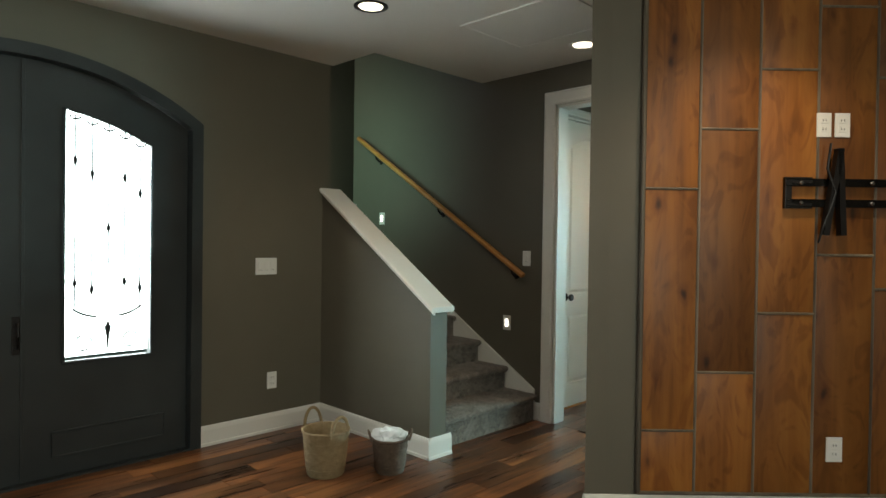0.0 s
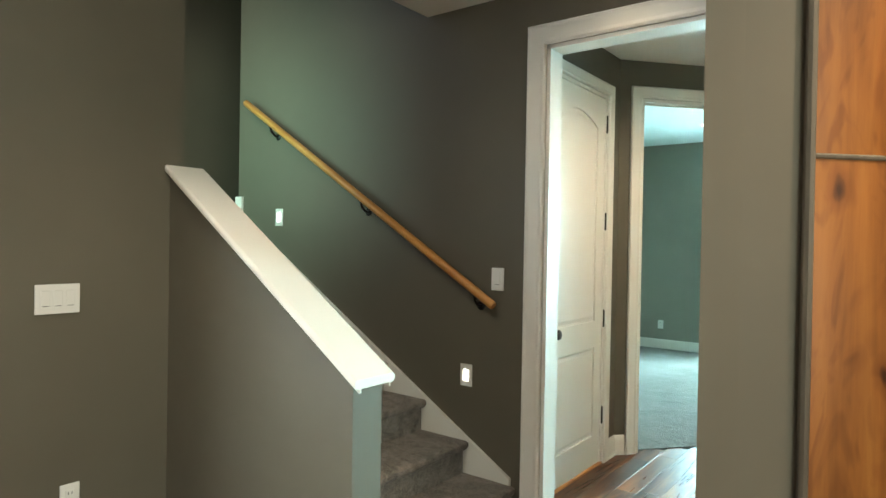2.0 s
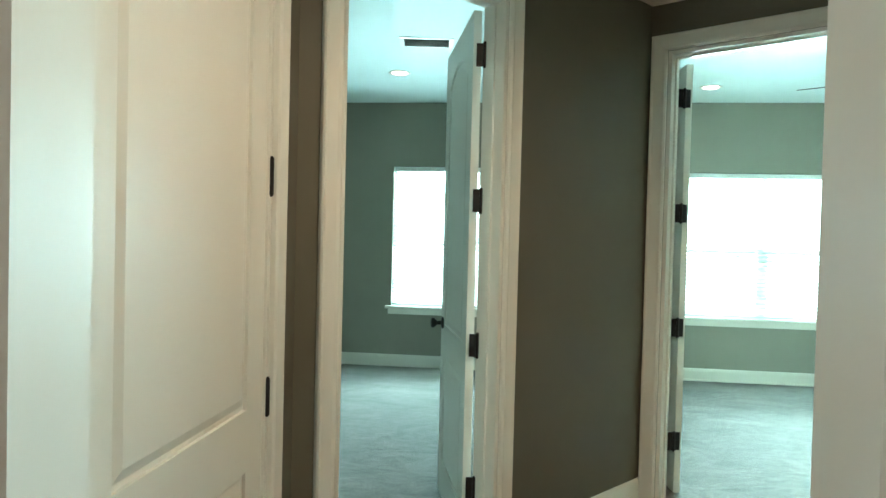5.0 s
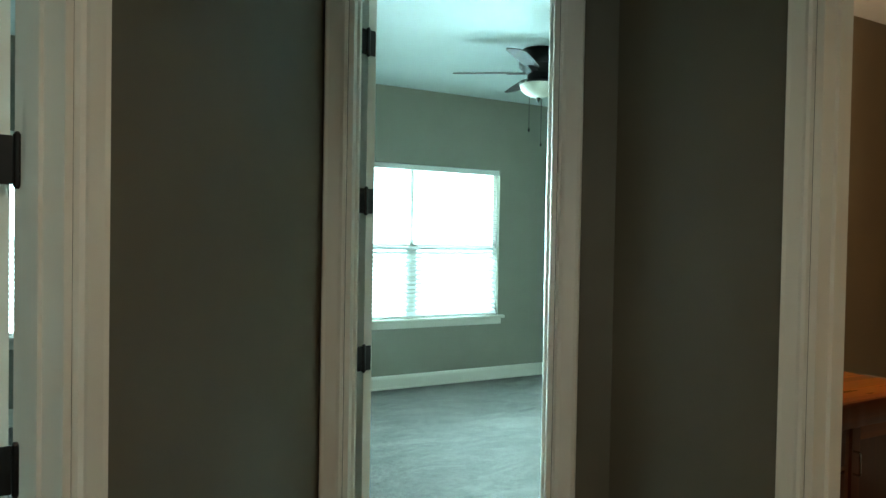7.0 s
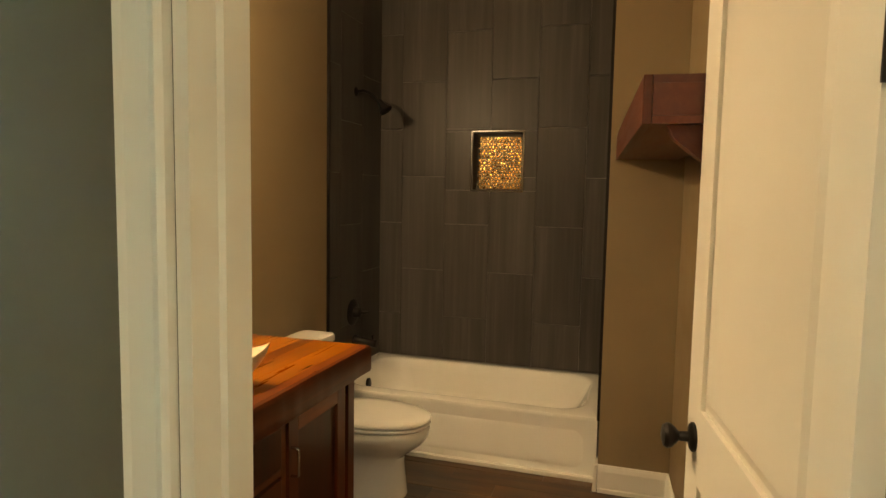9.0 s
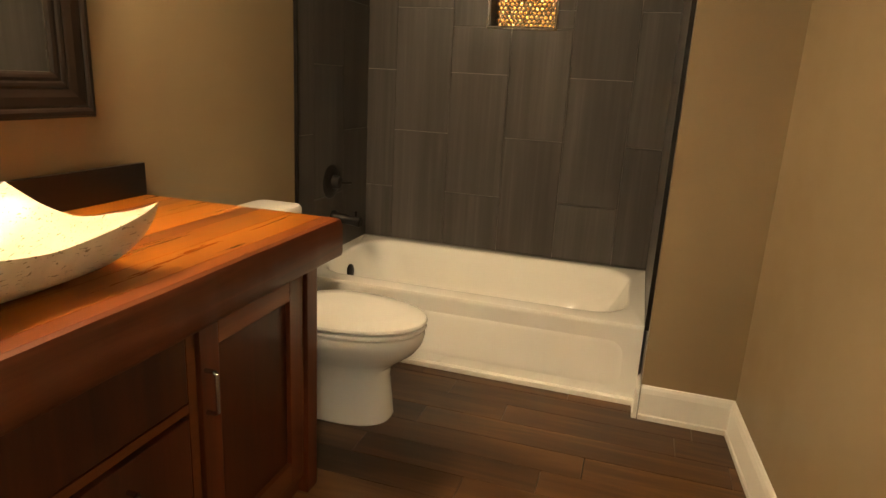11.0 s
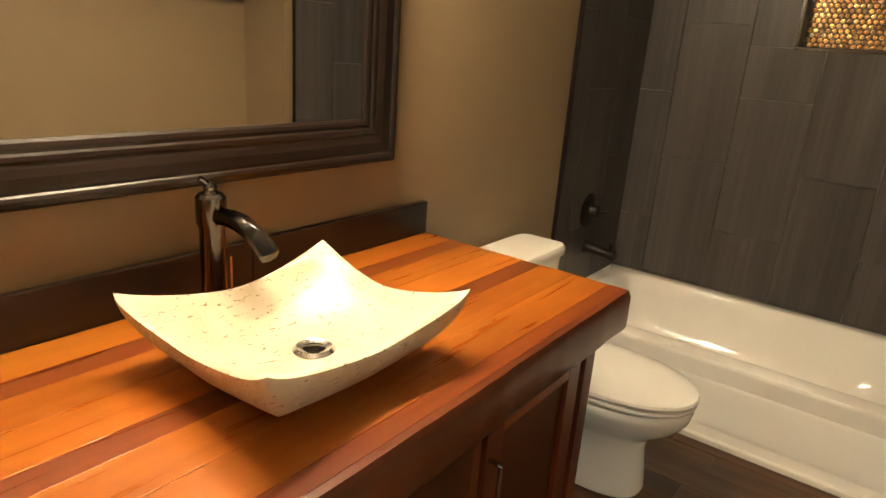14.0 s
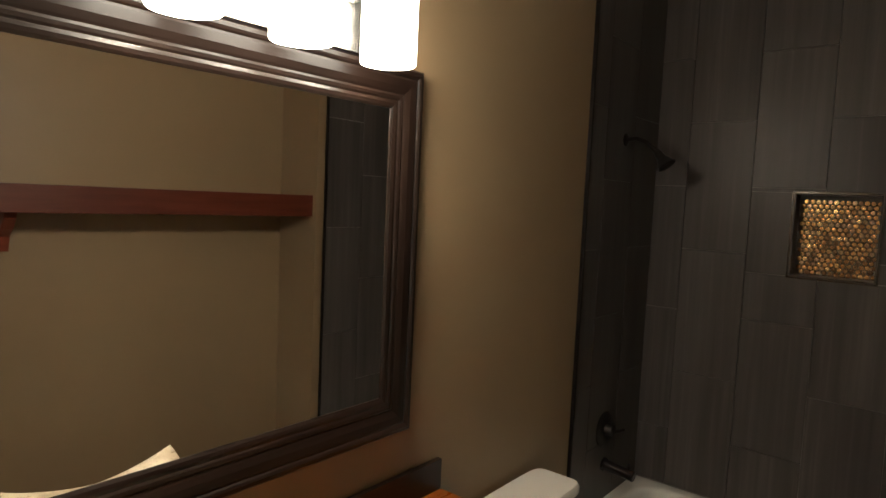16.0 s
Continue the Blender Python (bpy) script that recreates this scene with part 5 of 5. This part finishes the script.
ring_loft(bm, [[Vector((xf - d, p.x - 0.01, p.y + 0.155)) for p in rrect(hy - 0.075 - o, 0.095 - o, 0.055 - o * 0.6, 0.0, 8)] for d, o in ((-0.002, -0.008), (0.0006, 0.0), (0.0028, 0.010), (0.0034, 0.020), (0.0034, 0.05))], False, True)
part("apron_panel", bm, ACRYLIC, tb, smooth=True)
part("overflow_plate", turned([(0.036, 0), (0.036, 0.006), (0.028, 0.010), (0.0005, 0.011)], 24, pose(0.0, hy - 0.104, 0.232, 84)), BRONZE, tb, "dark bronze overflow plate", True)
tagged(part("tub_base_trim", boxm(5.918, 1.278, 0.0, 5.944, 2.80, 0.022, None, 0.004), TRIM), "white trim strip at the foot of the bathtub", "trim", kind="structure")
# tub fittings
tv2 = thing("tub_valve", "dark bronze shower valve with a lever on the tiled wall", "shower valve", pose(6.33, BY - 0.014, 0.675))
part("escutcheon", turned([(0.083, 0), (0.083, 0.004), (0.07, 0.012), (0.035, 0.016), (0.03, 0.05), (0.02, 0.055)], 32, pose(0, 0, 0, 90)), BRONZE, tv2, smooth=True)
part("lever", tube([(0, -0.05, 0), (0.03, -0.058, -0.006), (0.085, -0.062, -0.012)], 0.008, 8), BRONZE, tv2, smooth=True)
tsp = thing("tub_spout", "dark bronze tub spout under the valve", "tub spout", pose(6.35, BY - 0.014, 0.50))
part("spout", turned([(0.033, 0), (0.034, 0.01), (0.026, 0.02), (0.024, 0.12), (0.026, 0.15), (0.02, 0.155)], 24, pose(0, 0, 0, 96)), BRONZE, tsp, smooth=True)
part("diverter", turned([(0.006, 0), (0.006, 0.015), (0.009, 0.02), (0.004, 0.026)], 10, pose(0, -0.125, 0.012)), BRONZE, tsp)
sh = thing("shower_head", "dark bronze shower head on a bent arm", "shower head", pose(6.36, BY - 0.014, 2.02))
part("flange", turned([(0.03, 0), (0.03, 0.004), (0.014, 0.012)], 20, pose(0, 0, 0, 90)), BRONZE, sh, smooth=True)
part("arm", tube([(0, 0, 0), (0, -0.05, 0.005), (0, -0.10, -0.015), (0, -0.15, -0.06)], 0.010, 10), BRONZE, sh, smooth=True)
part("head", turned([(0.012, 0.02), (0.018, 0.0), (0.022, -0.028), (0.038, -0.055), (0.042, -0.064), (0.038, -0.070), (0.0005, -0.071)], 28, pose(0, -0.155, -0.065, -38)), BRONZE, sh, smooth=True)

# ---- shelf ----
sf = thing("wall_shelf", "thick red-brown boxed wooden shelf along the bathroom wall", "shelf", pose(5.842, 1.252, 1.700, 0, 0, 4.4))
SL = 1.45
part("front_board", boxm(-SL, -0.022, -0.116, 0.0, 0.0, 0.0, None, 0.003), SHELFWOOD, sf)
part("top_board", boxm(-SL + 0.001, -0.270, -0.020, 0.0, -0.0225, -0.001), SHELFWOOD, sf)
part("bottom_board", boxm(-SL + 0.001, -0.270, -0.1145, 0.0, -0.0225, -0.096), SHELFWOOD, sf)
part("end_board", boxm(-SL, -0.270, -0.0955, -SL + 0.02, -0.0225, -0.0205), SHELFWOOD, sf)
bm = bmesh.new()
ring_loft(bm, [[Vector((xx, y, z)) for y, z in ((-0.262, -0.115), (-0.06, -0.115), (-0.075, -0.145), (-0.13, -0.19), (-0.19, -0.225), (-0.215, -0.29), (-0.262, -0.29))] for xx in (-SL + 0.03, -SL + 0.075)])
part("bracket", bm, SHELFWOOD, sf, "angled wooden bracket")

# ---- plank wall ----
PC = [0.004, 0.279, 0.569, 0.856, 1.143, 1.43, 1.545]
PJ = [[0.455, 1.645], [0.745, 1.94], [1.04, 2.235], [1.33, 2.545], [1.165, 2.20], [0.55, 1.75]]
wp = bpy.data.objects["wall_plank"]
pwm = along((2.516, -1.089), PL1)
for a, b, js in zip(PC, PC[1:], PJ):
    zs = [0.150] + js + [HZ - 0.004]
    for z0, z1 in zip(zs, zs[1:]):
        hw2, hh = (b - a) / 2 - 0.003, (z1 - z0) / 2 - 0.003
        o = part("plank", boxm(-hw2, -0.009, -hh, hw2, 0.009, hh, None, 0.004), PINE, wp, smooth=True)
        o.matrix_world = pwm @ pose((a + b) / 2, -0.0105, (z0 + z1) / 2)
    for z in js:
        o = part("batten", tube([(-hw2, 0, 0), (hw2, 0, 0)], 0.007, 8), BATTEN, wp)
        o.matrix_world = pwm @ pose((a + b) / 2, -0.0185, z)
for a in PC:
    o = part("batten", tube([(0, 0, 0.148), (0, 0, HZ - 0.003)], 0.0075 if a > 0.1 else 0.013, 8), BATTEN, wp)
    o.matrix_world = pwm @ pose(a, -0.0185, 0)
o = part("batten", tube([(0, 0, 0), (1.545, 0, 0)], 0.010, 8), BATTEN, wp)
o.matrix_world = pwm @ pose(0, -0.0185, 0.146)


# ---- wall tiles ----
def minus(rect, hole):
    """The rectangle less the hole, as up to four rectangles."""
    a0, b0, a1, b1 = rect
    h0, k0, h1, k1 = hole
    if a1 <= h0 or a0 >= h1 or b1 <= k0 or b0 >= k1:
        return [rect]
    out = []
    if b0 < k0:
        out.append((a0, b0, a1, k0))
    if b1 > k1:
        out.append((a0, k1, a1, b1))
    lo, hi = max(b0, k0), min(b1, k1)
    if a0 < h0:
        out.append((a0, lo, h0, hi))
    if a1 > h1:
        out.append((h1, lo, a1, hi))
    return out


def tiles(parent, m, cols, z_low, z_high, first_low, hole=None):
    """Upright tiles on the face of local x-z, proud to -y; every second column starts half a tile on."""
    for k, (a, b) in enumerate(zip(cols, cols[1:])):
        start = 0.0 if (k % 2 == 0) == first_low else 0.305
        zs = sorted({z_low, z_high} | {start + 0.61 * i for i in range(-1, 6) if z_low < start + 0.61 * i < z_high})
        for z0, z1 in zip(zs, zs[1:]):
            for r in minus((a, z0, b, z1), hole) if hole else [(a, z0, b, z1)]:
                hw2, hh = (r[2] - r[0]) / 2 - 0.0014, (r[3] - r[1]) / 2 - 0.0014
                if hw2 < 0.003 or hh < 0.003:
                    continue
                o = part("tile", boxm(-hw2, -0.005, -hh, hw2, 0.005, hh), TILE, parent)
                o.matrix_world = m @ pose((r[0] + r[2]) / 2, -0.0052, (r[1] + r[3]) / 2)


wb = bpy.data.objects["wall_tub_back"]
tiles(wb, along((BX, BY), (BX, AY)), [0.0] + [BY - y for y in (2.65, 2.353, 2.056, 1.759, 1.462)] + [BY - AY], TH, TZ, True, (BY - NY1, NZ0, BY - NY0, NZ1))
wv = bpy.data.objects["wall_vanity"]
tagged(part("wall_tile_bed", boxm(6.02, BY - 0.006, 0.0, BX, BY - 0.0005, TZ), GROUT, wv), kind="structure")
tiles(wv, along((6.02, BY - 0.0045), (BX, BY - 0.0045)), [0.0, 0.14, 0.437, 0.726], TH, TZ, False)
we = bpy.data.objects["wall_tub_end"]
part("tile_bed", boxm(AX + 0.06, AY + 0.0005, 0.0, BX, AY + 0.004, TZ), GROUT, we)
tiles(we, along((BX, AY + 0.003), (AX + 0.06, AY + 0.003)), [0.012, 0.29, 0.587, 0.85], TH, TZ, False)
part("tile_edge_trim", boxm(AX + 0.052, AY + 0.0005, TH, AX + 0.060, AY + 0.016, TZ), BRONZE, we, "dark tile edge trim")
part("tile_edge_trim", boxm(6.012, BY - 0.017, 0.02, 6.020, BY - 0.0005, TZ), BRONZE, wv, "dark tile edge trim")
# niche lining
wn2 = bpy.data.objects["wall_tub_niche"]
lin = boxm(BX - 0.012, NY0, NZ0, BX + 0.085, NY0 + 0.008, NZ1)
box(lin, BX - 0.012, NY1 - 0.008, NZ0, BX + 0.085, NY1, NZ1)
box(lin, BX - 0.012, NY0 + 0.008, NZ0, BX + 0.085, NY1 - 0.008, NZ0 + 0.008)
box(lin, BX - 0.012, NY0 + 0.008, NZ1 - 0.008, BX + 0.085, NY1 - 0.008, NZ1)
part("niche_lining", lin, TILE, wn2)
rim = boxm(BX - 0.016, NY0 - 0.006, NZ0 - 0.006, BX - 0.010, NY0 + 0.002, NZ1 + 0.006)
box(rim, BX - 0.016, NY1 - 0.002, NZ0 - 0.006, BX - 0.010, NY1 + 0.006, NZ1 + 0.006)
box(rim, BX - 0.016, NY0 + 0.002, NZ0 - 0.006, BX - 0.010, NY1 - 0.002, NZ0 + 0.002)
box(rim, BX - 0.016, NY0 + 0.002, NZ1 - 0.002, BX - 0.010, NY1 - 0.002, NZ1 + 0.006)
part("niche_rim", rim, GUNMETAL, wn2, "thin metal edge round the niche")
bm = turned([(0.0118, 0.0), (0.0118, 0.002), (0.0095, 0.004), (0.0005, 0.0045)], 6)
bmesh.ops.rotate(bm, verts=bm.verts[:], cent=(0, 0, 0), matrix=Matrix.Rotation(radians(30), 3, 'Z'))
first = part("penny_tile", bm, PENNY, wn2)
penny = first.data
pitch = 0.0228
row = 0
z = NZ0 + 0.020
k = 0
while z < NZ1 - 0.018:
    y = NY0 + 0.020 + (pitch / 2 if row % 2 else 0)
    while y < NY1 - 0.018:
        o = first if k == 0 else new("penny_tile", penny)
        o.parent = wn2
        o.matrix_world = pose(BX + 0.085, y, z, random.uniform(-1.2, 1.2), -90 + random.uniform(-1.5, 1.5), 0)
        k += 1
        y += pitch
    z += pitch * 0.866
    row += 1

# ---- wooden floor ----
bm = boxm(-0.15, -8, -0.12, 7, 0.0, -0.010)
ring_loft(bm, [[Vector((x, y, z)) for x, y in ((1.0, 0), (3.7, 0.0), (3.7, 2.0), (3.47, 2.47), (2.49, 3.06), (1.02, 1.46), (1.0, 1.3))] for z in (-0.0105, -0.0095)])
box(bm, 3.47, 0.75, -0.12, 6.9, 2.9, -0.0102)
floor = tagged(part("floor", bm, GAP), "dark hand-scraped wooden plank floor", "floor", kind="structure")


def floor_planks(x0, x1, y0, y1, width, keep, limit):
    """Boards along y; each shares one of a few bevelled meshes."""
    count = 0
    x = x0
    while x < x1 - 0.01:
        y = y0 - random.uniform(0, 0.9)
        while y < y1:
            ln = random.choice((0.6, 0.75, 0.9, 1.05, 1.2))
            a, b = max(y, y0), min(y + ln, y1)
            y += ln
            if b - a < 0.05:
                continue
            if keep(x + width / 2, (a + b) / 2, a, b):
                yield x + width / 2, a, b
        x += width


PW = 0.125


def in_hall(x, y):
    return 1.09 < x < 3.49 and 0 <= y < 3.2 and (y - C0[1]) < (x - C0[0]) * 1.106 + 0.13 and (y - C1[1]) < -(x - C1[0]) * 0.603 + 0.13


boards = []
for x, a, b in floor_planks(0.0, 4.0, -4.2, 0.0, PW, lambda x, y, a, b: True, 300):
    boards.append((x, a, b))
for x, a, b in floor_planks(1.09, 3.5, 0.0, 3.1, PW, lambda x, y, a, b: in_hall(x, a + 0.02), 300):
    while b > a + 0.1 and not (in_hall(x, b)):
        b -= 0.03
    boards.append((x, a, b))
for x, a, b in floor_planks(3.49, 5.94, 0.78, 2.82, PW, lambda x, y, a, b: True, 300):
    boards.append((x, a, b))
far = []
shared = {}
for i, (x, a, b) in enumerate(boards):
    near = (x < 3.0 and a > -3.3) or x > 4.4 or a > -0.1
    if near:
        bath = x > 3.49 and a > 0.5
        key = round(b - a, 2), bath
        if key not in shared:
            shared[key] = part("plank", boxm(-PW / 2 + 0.0008, -(b - a) / 2 + 0.0008, -0.010, PW / 2 - 0.0008, (b - a) / 2 - 0.0008, 0.0, None, 0.0006 if bath else 0.0016), BATHWOOD if bath else FLOORWOOD, floor)
            o = shared[key]
        else:
            o = new("plank", shared[key].data)
            o.parent = floor
        o.location = (x, (a + b) / 2, random.uniform(-0.0006, 0.0006))
    else:
        far.append((x, a, b))
bm = bmesh.new()
for x, a, b in far:
    box(bm, x - PW / 2 + 0.0008, a + 0.0008, -0.010, x + PW / 2 - 0.0008, b - 0.0008, 0.0)
box(bm, 4.0, -8, -0.009, 7.0, 0.0, -0.001)
box(bm, 0.0, -8, -0.009, 4.0, -4.2, -0.001)
tagged(part("floor_boards_far", bm, FLOORWOOD, floor), kind="stuff")
# ground outside and bright distance beyond the windows
tagged(part("ground", boxm(-60, -60, -0.4, 60, 60, -0.3), paint("lawn", (0.10, 0.12, 0.06), 0.9)), "green lawn round the house", "ground", kind="structure")
